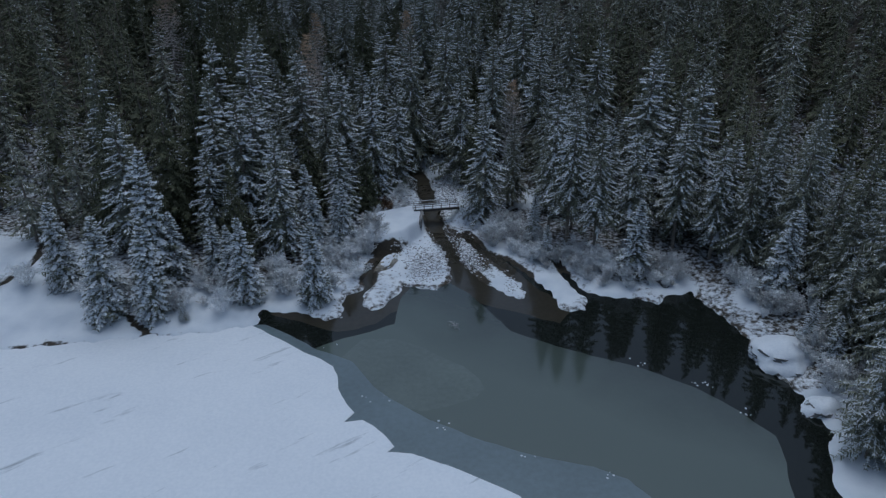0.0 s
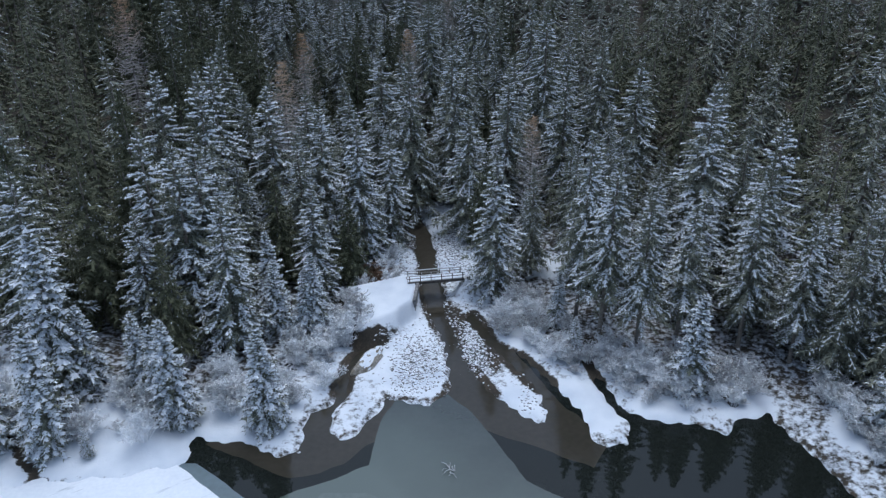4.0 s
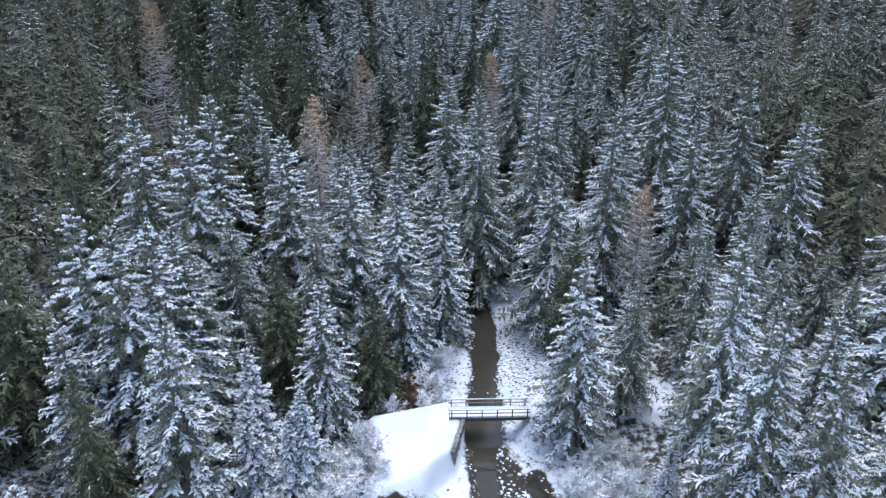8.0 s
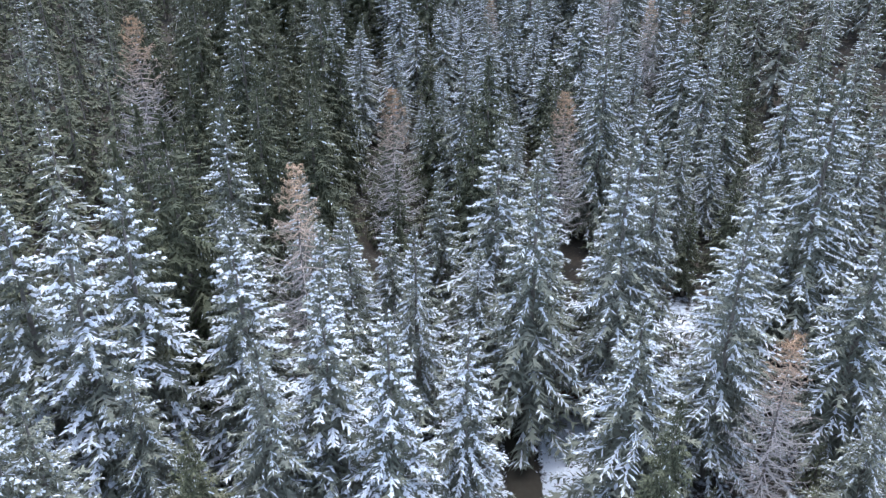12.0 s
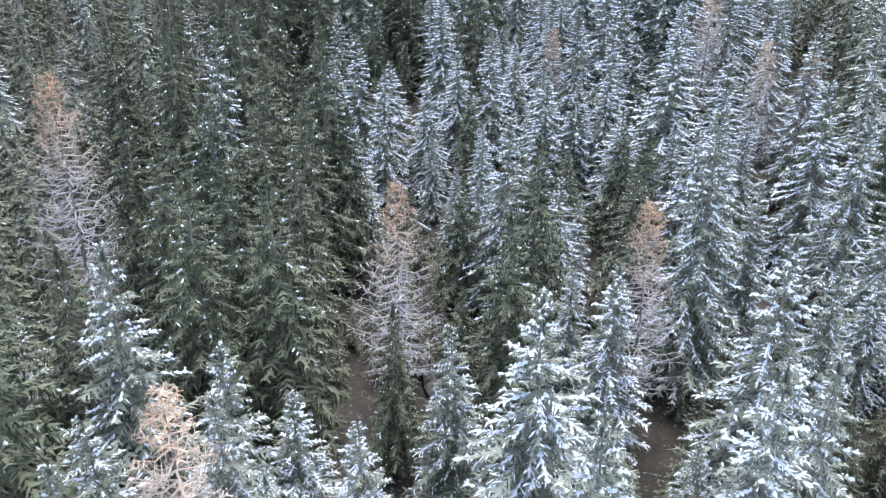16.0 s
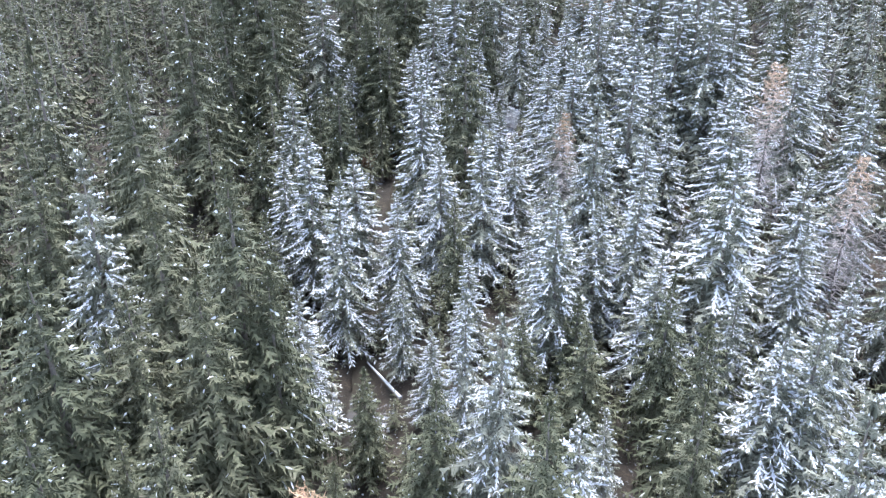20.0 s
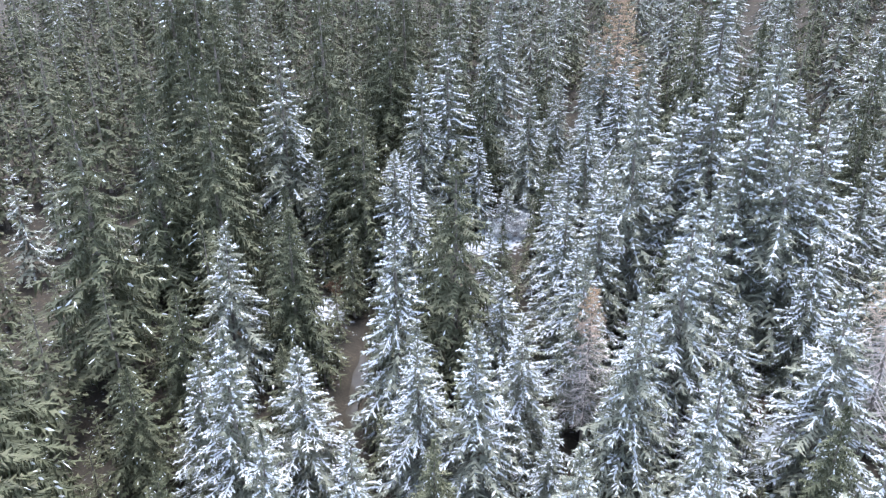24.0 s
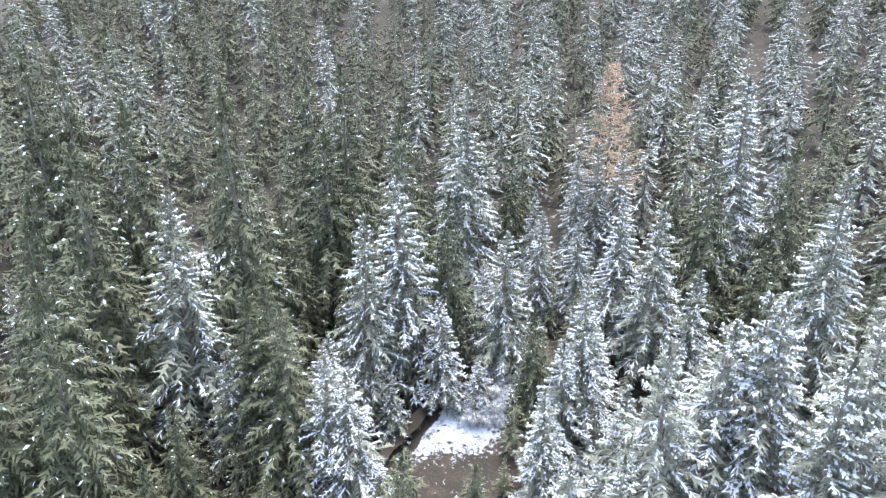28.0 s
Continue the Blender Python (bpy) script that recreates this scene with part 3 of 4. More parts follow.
    tri(needle, np.ones((nb, 1), bool), back - wd, back + wd, tip)
    a = np.arange(7) * 0.9 + seed
    o = np.stack([np.cos(a), np.sin(a), 0 * a], -1)
    top = np.array((0, 0, height)) + 0 * o
    needle.append(np.stack([top, top - up * 1.0 + o * 0.17, top - up * 1.0 - o * 0.10], 1))
    g = np.concatenate(needle).reshape(-1, 3)
    w = np.concatenate(white).reshape(-1, 3)
    return g, np.arange(len(g)).reshape(-1, 3), w, np.arange(len(w)).reshape(-1, 3)


def trunk_arrays(height, radius, seed=0):
    rnd = random.Random(seed)
    hs = [-0.6, 0.0, 0.6, 0.25 * height, 0.55 * height, 0.8 * height, 0.985 * height]
    rs = [1.5, 1.25, 1.0, 0.82, 0.55, 0.28, 0.05]
    return rod([(rnd.uniform(-0.05, 0.05), rnd.uniform(-0.05, 0.05), h) for h in hs], [radius * r for r in rs], 7)


def larch_arrays(seed, height, radius, base):
    """A larch without needles: thin level limbs with hanging twigs."""
    rnd = random.Random(seed)
    v, f = [], []
    z, turn = base, 0.0

    def add(points, radii, sides=3):
        a, b = rod(points, radii, sides)
        k = len(v)
        v.extend(a)
        f.extend(tuple(i + k for i in t) for t in b)

    while z < height - 0.2:
        s = (z - base) / (height - base)
        reach = radius * (0.06 + 0.94 * (1 - s) ** 0.75) * min(1, 0.6 + 2.5 * s)
        turn += rnd.uniform(0.6, 1.6)
        for b in range(rnd.choice((3, 4, 5))):
            a = turn + b * 1.4 + rnd.uniform(-0.3, 0.3)
            ln = reach * rnd.uniform(0.7, 1.1)
            o, sd = Vector((math.cos(a), math.sin(a), 0)), Vector((-math.sin(a), math.cos(a), 0))
            pts = [Vector((0, 0, z)), Vector((0, 0, z)) + o * ln * 0.5 - Vector((0, 0, 0.10 * ln)), Vector((0, 0, z)) + o * ln + Vector((0, 0, 0.06 * ln + 0.25 * s * ln))]
            add(pts, (0.05 + 0.008 * ln, 0.035, 0.012))
            for k in range(9):
                u = rnd.uniform(0.15, 1.0)
                p = pts[0].lerp(pts[1], u * 2) if u < 0.5 else pts[1].lerp(pts[2], u * 2 - 1)
                tl = ln * rnd.uniform(0.12, 0.34) * (1.2 - 0.6 * u) + 0.15
                q = p + (o * rnd.uniform(0.3, 0.9) + sd * rnd.choice((-1, 1)) * rnd.uniform(0.4, 1.0) - Vector((0, 0, rnd.uniform(-0.25, 0.5)))) * tl
                add((p, q), (0.022, 0.008))
                for _ in range(2):
                    r = p.lerp(q, rnd.uniform(0.4, 1.0))
                    add((r, r + Vector((rnd.uniform(-0.25, 0.25), rnd.uniform(-0.25, 0.25), rnd.uniform(-0.45, 0.25)))), (0.016, 0.006))
        z += rnd.uniform(0.35, 0.6)
    return np.array(v), np.array(f)


KINDS = {}


def spruce_kind(name, seed, height, radius, base, snow, needles, label, sag=0.2, gap=0.60, ring=7.8, nodes=11, weep=1.0, plump=1.0, full=0.96):
    """A master tree (kept as data, placed by plant)."""
    g, gf, s, sf = spruce_arrays(seed, height, radius, base, gap, ring, nodes, snow, sag, True, weep, plump, full)
    t, tf = trunk_arrays(height, 0.012 * height + 0.02, seed)
    meshes = [("trunk", mesh_of("trunk", t, tf, [BARK], smooth=True)), ("crown", mesh_of("crown", g, gf, [needles]))]
    if len(sf):
        meshes.append(("snow", mesh_of("snow", s, sf, [SNOW_LOAD])))
    KINDS.setdefault(name, []).append((height, meshes, label))


for i in range(3):
    spruce_kind("snowy", 11 + i, 20, 4.7 + 0.5 * i, 1.6, 1.05, NEEDLES, "tall spruce with snow thick on its drooping boughs", 0.27, plump=1.12)
    spruce_kind("dusted", 21 + i, 20, 4.5 + 0.5 * i, 2.2, 0.52, NEEDLES, "tall dark spruce dusted with snow", 0.30, weep=1.2)
    spruce_kind("green", 31 + i, 20, 4.3 + 0.5 * i, 2.6, 0.07, NEEDLES_GREEN, "tall olive-green spruce with little snow", 0.34, weep=1.6, plump=0.8)
for i in range(2):
    spruce_kind("laden", 81 + i, 20, 4.5 + 0.5 * i, 1.4, 1.2, NEEDLES, "tall spruce with thick pads of snow on its boughs", 0.25, plump=1.8, full=0.86)
    spruce_kind("edge", 61 + i, 20, 4.1 + 0.4 * i, 6.2, 1.0, NEEDLES, "tall snowy spruce with a bare lower trunk at the forest edge", 0.28, plump=1.6, full=0.86)
    spruce_kind("shore", 41 + i, 10, 2.45 + 0.3 * i, 0.25, 1.6, NEEDLES, "young spruce laden with snow by the lake shore", 0.16, 0.34, 10, 8, plump=2.5, full=0.74)
for i in range(3):
    v, f = larch_arrays(51 + i, 20, 3.4 if i == 0 else 4.6, 4.0)
    t, tf = trunk_arrays(20, 0.2, 51 + i)
    look_of = (GOLD_TWIG, LARCH_TWIG, LARCH_TWIG)[i]
    KINDS.setdefault("larch", []).append((20, [("trunk", mesh_of("trunk", t, tf, [BARK], smooth=True)), ("crown", mesh_of("crown", v, f, [look_of]))],
                                          ("golden-brown larch still in its needles", "bare larch, brown at the top and frosted below", "bare larch, brown at the top and frosted below")[i]))
PLANTED = []
TURNS = random.Random(7)


def plant(kind, x, y, height, name="spruce", variant=None, wide=1.0):
    """One tree: an Empty at its foot with trunk, crown and snow under it."""
    own = KINDS[kind]
    tall, meshes, label = own[TURNS.randrange(len(own)) if variant is None else variant]
    k = height / tall
    girth = wide * k ** 0.75 * TURNS.uniform(0.92, 1.1) if kind != "shore" else k * wide
    tree = new(name)
    tree.matrix_basis = Matrix.LocRotScale((x, y, float(land(x, y)) - 0.05), Euler((radians(TURNS.uniform(-1.5, 1.5)), radians(TURNS.uniform(-1.5, 1.5)), TURNS.uniform(0, 6.28))), (girth, girth, k))
    for n, me in meshes:
        piece = new(n, me)
        piece.parent = tree
        if n == "snow":
            tagged(piece, kind="stuff")
    tagged(tree, label, "tree", "larches" if name == "larch" else "spruces of the forest")
    PLANTED.append((x, y))
    return tree


SHORE_SPRUCES = [
    (-21, 99, 12.1), (-19.7, 95.2, 10.0), (-16.3, 95.5, 9.0), (-15.1, 96.3, 10.7),
    (43.6, 64.2, 5.9), (42.5, 67.8, 6.1), (-32.7, 74.4, 3.6), (-42.4, 74.9, 13.5), (-36.7, 75.3, 13.3), (43.6, 78.5, 12.4), (-16.9, 79.4, 11.4), (-26, 79.6, 12.2), (-50, 80.3, 11.9),
    (-28.3, 81.6, 9.5), (46.2, 81.6, 9.9), (-38.3, 82.2, 18.2), (-36, 83.2, 9.5), (-31, 83.5, 9), (26.6, 85.7, 11.6), (15.4, 91.7, 5.6), (14.2, 98.8, 7.5),
]
EDGE_SPRUCES = [
    (44.5, 88, 17), (39, 90, 18), (22.5, 92.3, 20.9), (34.5, 93.2, 19.3), (27.5, 94, 18), (18.6, 94.5, 22.8), (16.9, 100.5, 24.5), (20.8, 102, 18.6),
]
GREEN_A = [
    (-36.5, 99.5, 21), (-40.5, 95.5, 22), (-47.5, 95, 22),
    (-37.3, 103.1, 27.2), (-38.7, 105, 25.6), (-35.7, 121.7, 26.6), (-35.2, 127, 27.4), (-42.8, 131.6, 24.4), (-41.8, 136.2, 22.4), (-39.1, 144.9, 24.5), (-34.4, 148.5, 24.2), (-48, 152, 21.5),
    (-54.2, 153.9, 22.2), (-43.4, 154.2, 22.5), (-51.2, 156.4, 20.2), (-18.2, 157.2, 22.1), (-39, 158.6, 22.2), (-51, 161.2, 24.7), (-51.4, 165.9, 17.1), (-18.9, 166, 23.2), (-48.5, 166.3, 20.9),
    (-44.9, 168.9, 22.6), (-75, 172.7, 22.9), (-52.7, 173.1, 24.5), (-28.8, 173.2, 16.8), (-66.5, 173.3, 25.7), (-43.2, 173.8, 22.1), (-46.2, 173.9, 29.1), (-11.4, 174.3, 18.4), (-72.3, 179.8, 30.4),
    (-63.2, 181.7, 29.3), (-11.6, 183.6, 16.4), (-20.6, 185.9, 12.4),
]
GREEN_B = [
    (-68.4, 186.5, 29.4), (-79, 247.8, 34.8),
    (-77.5, 221.3, 29.5),
    (-26.5, 187.3, 11), (-72.2, 188.7, 29.3), (-22.8, 191.3, 11.6), (-66.3, 196.8, 12.9), (-60.1, 201.8, 15.2), (-77.5, 204.5, 31.3), (-68.4, 204.9, 14.8), (-63, 215.7, 19.5), (-45.4, 218.5, 27.8),
    (-83.2, 218.6, 26.9), (-64.9, 219, 16.1), (-83.6, 226.2, 29), (-84.6, 227, 31.2), (-65, 234, 22.9), (-88.1, 235.4, 31.8), (-68.1, 236.5, 23.6), (-70.3, 236.7, 21.8), (-103.3, 244, 33.4),
    (-100.9, 246.9, 33.7), (-95, 249.3, 28.9), (-57.8, 256.5, 23), (-75.4, 260.5, 26.5), (-65.4, 261.6, 29.4), (-80.6, 265.8, 32), (-75.4, 266.5, 32.2), (-30.5, 272.1, 24.7),
    (-22.6, 275.8, 22.9),
]
GREEN = GREEN_A + GREEN_B
DUSTED_A = [
    (-4.4, 166.6, 25.9), (-51.2, 101.1, 26), (-28.2, 103.8, 21.3), (-27.7, 110.6, 18.3), (39.3, 110.9, 20.1), (-19.7, 113.9, 19.4), (38, 121.4, 22.6),
    (-29.9, 125.4, 20.5), (-26.6, 133.4, 20), (-6.2, 134.7, 27.5), (-36.8, 135.3, 24.4), (-28.8, 136, 20.1), (2.9, 142.2, 24.5), (26.4, 143.7, 24), (-19.1, 148.9, 18.6), (-59, 171.9, 26.2),
    (10.3, 173.9, 18), (-24.2, 173.9, 21.3), (-4.8, 183.6, 17.9), (-27.5, 198, 19), (-45.4, 210.8, 15.1), (-67.5, 211, 18.8), (-32.4, 218.7, 18.1), (-22.9, 223.5, 21.8),
    (-7.7, 226.5, 19.6), (-17.5, 231.5, 25.5), (-19.7, 234.8, 29.6),
]
DUSTED_B = [
    (-26.5, 210.9, 21.7), (-31.6, 233.9, 25.9), (-80.2, 238.3, 27.2),
    (-72.7, 235.8, 14.4), (-35, 236.5, 19.2), (-59.9, 245.5, 8.2), (-63.8, 247.5, 24.5), (-30.8, 256.3, 17.4), (-20.2, 257, 27.9), (-51.3, 257.4, 17.8), (-35.3, 261.3, 21.9), (-44.9, 268.3, 14.8),
    (-50, 268.6, 15.5), (-61.2, 270.5, 30.2),
]
DUSTED = DUSTED_A + DUSTED_B
SNOWY_A = [
    (40.7, 92.1, 16.8), (30.6, 99.5, 17.1), (38.3, 100.5, 24.2), (27.3, 106.6, 15.9), (6.8, 107.2, 18.9), (33.3, 109.1, 26.1), (19.9, 110, 20.2), (-31.7, 111.6, 27),
    (-37.3, 112.4, 26.3), (-31.4, 116.1, 27.1), (-12.1, 117.1, 21.9), (-17.5, 118.3, 21.4), (-24.6, 119.6, 23.1), (-8.7, 122.3, 19.1), (-20.9, 124.7, 21.9), (3.6, 126.1, 19.7), (-31.4, 129.1, 19.9),
    (-21.3, 130.3, 19.4), (-15.3, 130.6, 20.6), (9.5, 131.4, 23.3), (29.9, 134.4, 21.8), (18.9, 135, 21.1), (10.7, 137.6, 23.7), (0.8, 138.6, 26.3), (-26.8, 139.5, 15.4), (-11.7, 143.8, 25.9),
    (17.1, 148.1, 27.8), (0.9, 154.3, 23.3), (-9.7, 155.6, 18.9),
]
SNOWY_B = [
    (-6.9, 183.1, 17.6), (-25.5, 193, 19.4), (-16.9, 195.5, 14.2), (-55.1, 197, 21.7), (-11.9, 199.5, 22), (-20.2, 201.3, 16.9), (-20.1, 205.6, 20.3),
    (-43.1, 206.2, 16.9), (-37.9, 206.4, 19.6), (-35.8, 212.1, 16.3), (-49, 213, 23.2), (-12.7, 214.7, 20.3), (-26.9, 216.2, 16.6), (-24.6, 218.6, 24.9), (-40.8, 219.5, 15.3),
    (-19.7, 219.6, 14.4), (-34.7, 224.4, 15.8), (-33.6, 228.3, 21), (-37.4, 228.9, 18.9), (-14.5, 233.3, 25.6), (-24.7, 237, 27.5), (-28.2, 238, 25.1), (-25.9, 239.2, 26.8),
    (-64.6, 239.5, 15.2), (-63.2, 239.6, 16.8), 
]
SNOWY_C = [
    (-48.5, 192.2, 20.1), (-52.9, 203.2, 17.3), (-59.9, 198.4, 15.9), (-5.8, 206, 17.4), (-23.3, 199.5, 16.2), (-60.7, 234.7, 19.4), (-57.8, 234.1, 18.5), (-41.2, 244.4, 16.5), (-21.7, 231.9, 27.3), (-39.7, 264.9, 20.2),
    (-39.9, 247.9, 20.6), (-55.8, 250.8, 14.4), (-51.7, 251.1, 6.7), (-61.6, 253.3, 25.8), (-27.8, 281.2, 28.3),
]
BROOKSIDE = [(-44.5, 90.5, 20), (-16.8, 105.5, 16.5), (-29.4, 95.8, 23.7), (-28.1, 98.6, 23.4), (-27.6, 101.2, 21.4), (-23.8, 91.8, 18.9), (-33.3, 97.7, 24.6), (-33.7, 93.3, 16.1)]
SNOWY = BROOKSIDE + SNOWY_A + SNOWY_B + SNOWY_C
LARCHES = [
    (13.1, 127.1, 17.5), (-24.8, 128.2, 25.1), (-57.8, 150, 26.9), (-28.4, 157.2, 23.4), (-7.9, 160, 22.1), (-1.9, 205.9, 18.9), (4.3, 212, 15.2), (-31.3, 215.7, 17.4), (-9.3, 218, 22.4),
    (-44.4, 285.7, 29),
]
for x, y, h in SNOWY:
    plant("laden" if y < 124 else "snowy", x, y, h, wide=1.2)
for x, y, h in DUSTED:
    plant("dusted", x, y, h, wide=1.2)
for x, y, h in GREEN:
    plant("green", x, y, h, wide=1.2)
for x, y, h in SHORE_SPRUCES:
    plant("shore", x, y, h)
for x, y, h in EDGE_SPRUCES:
    plant("edge", x, y, h)
for i, (x, y, h) in enumerate(LARCHES):
    plant("larch", x, y, h, "larch", 0 if y > 275 else 1 + i % 2, 1.3 if y > 275 else 0.95)


for x, y, h, kind in ((39.6, 49.5, 16.6, "snowy"), (43.6, 53.1, 20, "dusted"), (45.6, 67, 12.3, "snowy"), (47.8, 61.2, 21.3, "dusted"), (52, 68, 20, "dusted"), (55, 60, 22, "dusted"), (53, 80, 19, "dusted"), (58, 73, 22, "dusted"), (60, 84, 21, "snowy"),
                      (50, 50, 21, "dusted"), (56, 50, 22, "dusted"), (64, 66, 22, "dusted"), (66, 78, 22, "dusted"), (49, 74.5, 16, "dusted"), (45, 43, 18, "dusted"), (43, 45.5, 15, "dusted"), (40.6, 43.5, 13, "dusted"), (46.5, 56.5, 17, "dusted"), (-42.6, 280.6, 19, "snowy"), (-45.2, 280, 20, "dusted"), (-47.4, 279, 19, "dusted"), (42, 87, 20, "dusted"), (47, 84, 21, "dusted"), (50, 88, 22, "dusted"), (46.5, 92, 22, "dusted"), (52, 93, 22, "dusted"), (36.5, 97, 21, "dusted"), (49, 79, 18, "dusted"), (51, 73, 19, "dusted"), (48.5, 67, 20, "dusted"), (46, 51, 17, "dusted")):
    plant(kind, x, y, h)


GAPS = [(-55, 243, 4.5), (-56.5, 238, 3.5), (-52, 249, 5), (-51, 244.5, 4.5), (-55.5, 246.5, 4), (-53, 254.5, 4.5), (-49.5, 240, 3.5), (-41.5, 176, 3.5), (-43.5, 186, 3.5), (-39.5, 170, 3), (-67.5, 228, 3.5), (-65.5, 222, 2.5), (7, 147, 4)]  # clear ground between the trees: x, y, reach


def may_grow(x, y):
    """Where the forest stands: off the water, the brook and the open spots."""
    bx, _ = brook(y)
    ok = inside(LAKE, x, y) > np.where(np.abs(x) < 34, 9, 6)
    ok &= (inside(YARD, x, y) > 2.5) & (inside(LANDING, x, y) > 1.0)
    ok &= np.abs(x - bx - np.where(y < 140, 2.5, 0)) > np.where(y < 136, 6.0, 1.8)
    for a, b, r in GAPS:
        ok &= np.hypot(x - a, y - b) > r
    for a, b, r in OPEN:
        ok &= np.hypot(x - a, y - b) > (0.95 if b < 130 or r > 5 else 0.7) * r
    return ok


def grow_rest():
    """The rest of the forest: near trees singly, those behind joined into one."""
    rnd, dice = random.Random(5), np.random.RandomState(5)
    spots = {}
    for x, y in PLANTED:
        spots.setdefault((int(x // 6), int(y // 6)), []).append((x, y))

    def free(x, y, r):
        i, j = int(x // 6), int(y // 6)
        return all(math.hypot(x - a, y - b) > r for p in (-1, 0, 1) for q in (-1, 0, 1) for a, b in spots.get((i + p, j + q), ()))

    ys, xs = dice.uniform(60, 440, 20000), dice.uniform(-210, 140, 20000)
    mid = np.interp(ys, [86, 130, 200, 260, 345, 440], [0, -4, -35, -50, -75, -95])
    half = np.interp(ys, [86, 130, 180, 260, 345, 440], [85, 95, 105, 122, 135, 135])
    ok = (xs - mid > -half) & (xs - mid < half + np.interp(ys, [86, 180, 300], [30, 35, 0])) & may_grow(xs, ys)
    made = []
    for x, y in zip(xs[ok].tolist(), ys[ok].tolist()):
        if not free(x, y, 5.7 if y < 290 else (6.2 if y < 330 else 7.2)):
            continue
        spots.setdefault((int(x // 6), int(y // 6)), []).append((x, y))
        made.append((abs(x - np.interp(y, [86, 130, 200, 260, 345], [0, -2, -28, -48, -60])) + (60 if y > 285 else 0), x, y))
    made.sort()
    rest = {}
    for i, (_, x, y) in enumerate(made):
        off = x - brook(y)[0]
        p = (0.82 if x < -56 - 0.25 * max(0, y - 200) or y < 190 else 0.35) if (y > 150 and off < 0) else (0.72 if x < -20 and y < 160 else (0.55 if y > 285 or x < -20 else 0.35))
        u = rnd.random()
        if x > 34 and y < 170:
            p = 0.8
        if y > 175 and off > 4:
            p = 0.34 if y < 262 else 0.5
        kind = "green" if u < p else ("dusted" if u < p + (0.62 if y < 175 or off < 0 else 0.3) * (1 - p) else "snowy")
        h = rnd.uniform(10, 17) + (6 if abs(off) > 45 or y > 285 else 0)
        if i < 110:
            plant("laden" if kind == "snowy" and y < 124 else kind, x, y, h)
        else:
            rest.setdefault(kind, []).append((x, y, h))
    young = 0
    for x, y in zip(xs[ok][::-1].tolist(), ys[ok][::-1].tolist()):
        if young < 520 and 118 < y < 290 and abs(x - np.interp(y, [118, 200, 275], [-5, -35, -52])) < 55 and free(x, y, 2.9):
            spots.setdefault((int(x // 6), int(y // 6)), []).append((x, y))
            rest.setdefault("young", []).append((x, y, rnd.uniform(3.5, 8.5)))
            young += 1
    return rest


def far_forest(rest):
    """One object for the trees that nobody could count."""
    rnd = random.Random(9)
    v, f, w, base = [], [], [], 0
    spec = {"snowy": (0.85, 0), "dusted": (0.38, 0), "green": (0.05, 1), "young": (0.22, 1)}
    for kind, places in rest.items():
        snow, mat = spec[kind]
        for variant in range(2):
            g, gf, s, sf = spruce_arrays(71 + variant, 20, 4.9, 2.5 if kind != "young" else 0.6, 0.95 if kind != "young" else 1.5, 6.5, 5, snow * 1.1, 0.24, False)
            t, tf = trunk_arrays(20, 0.24)
            allv = np.concatenate([g, s, np.array(t)])
            allf = np.concatenate([gf, sf + len(g), np.array(tf) + len(g) + len(s)])
            mats = np.concatenate([np.full(len(gf), mat), np.full(len(sf), 2), np.full(len(tf), 3)])
            for x, y, h in places[variant::2]:
                a, k = rnd.uniform(0, 6.28), h / 20
                girth = k ** 0.75
                c, sn = math.cos(a) * girth, math.sin(a) * girth
                p = np.stack([allv[:, 0] * c - allv[:, 1] * sn + x, allv[:, 0] * sn + allv[:, 1] * c + y, allv[:, 2] * k + float(land(x, y)) - 0.05], -1)
                v.append(p)
                f.append(allf + base)
                w.append(mats)
                base += len(p)
    me = mesh_of("forest", np.concatenate(v), np.concatenate(f), [NEEDLES, NEEDLES_GREEN, SNOW_LOAD, BARK], np.concatenate(w))
    tagged(new("forest", me), "dense snowy spruce forest on the slopes of the valley", "forest", kind="stuff")
    return base


REST = grow_rest()
far_forest(REST)


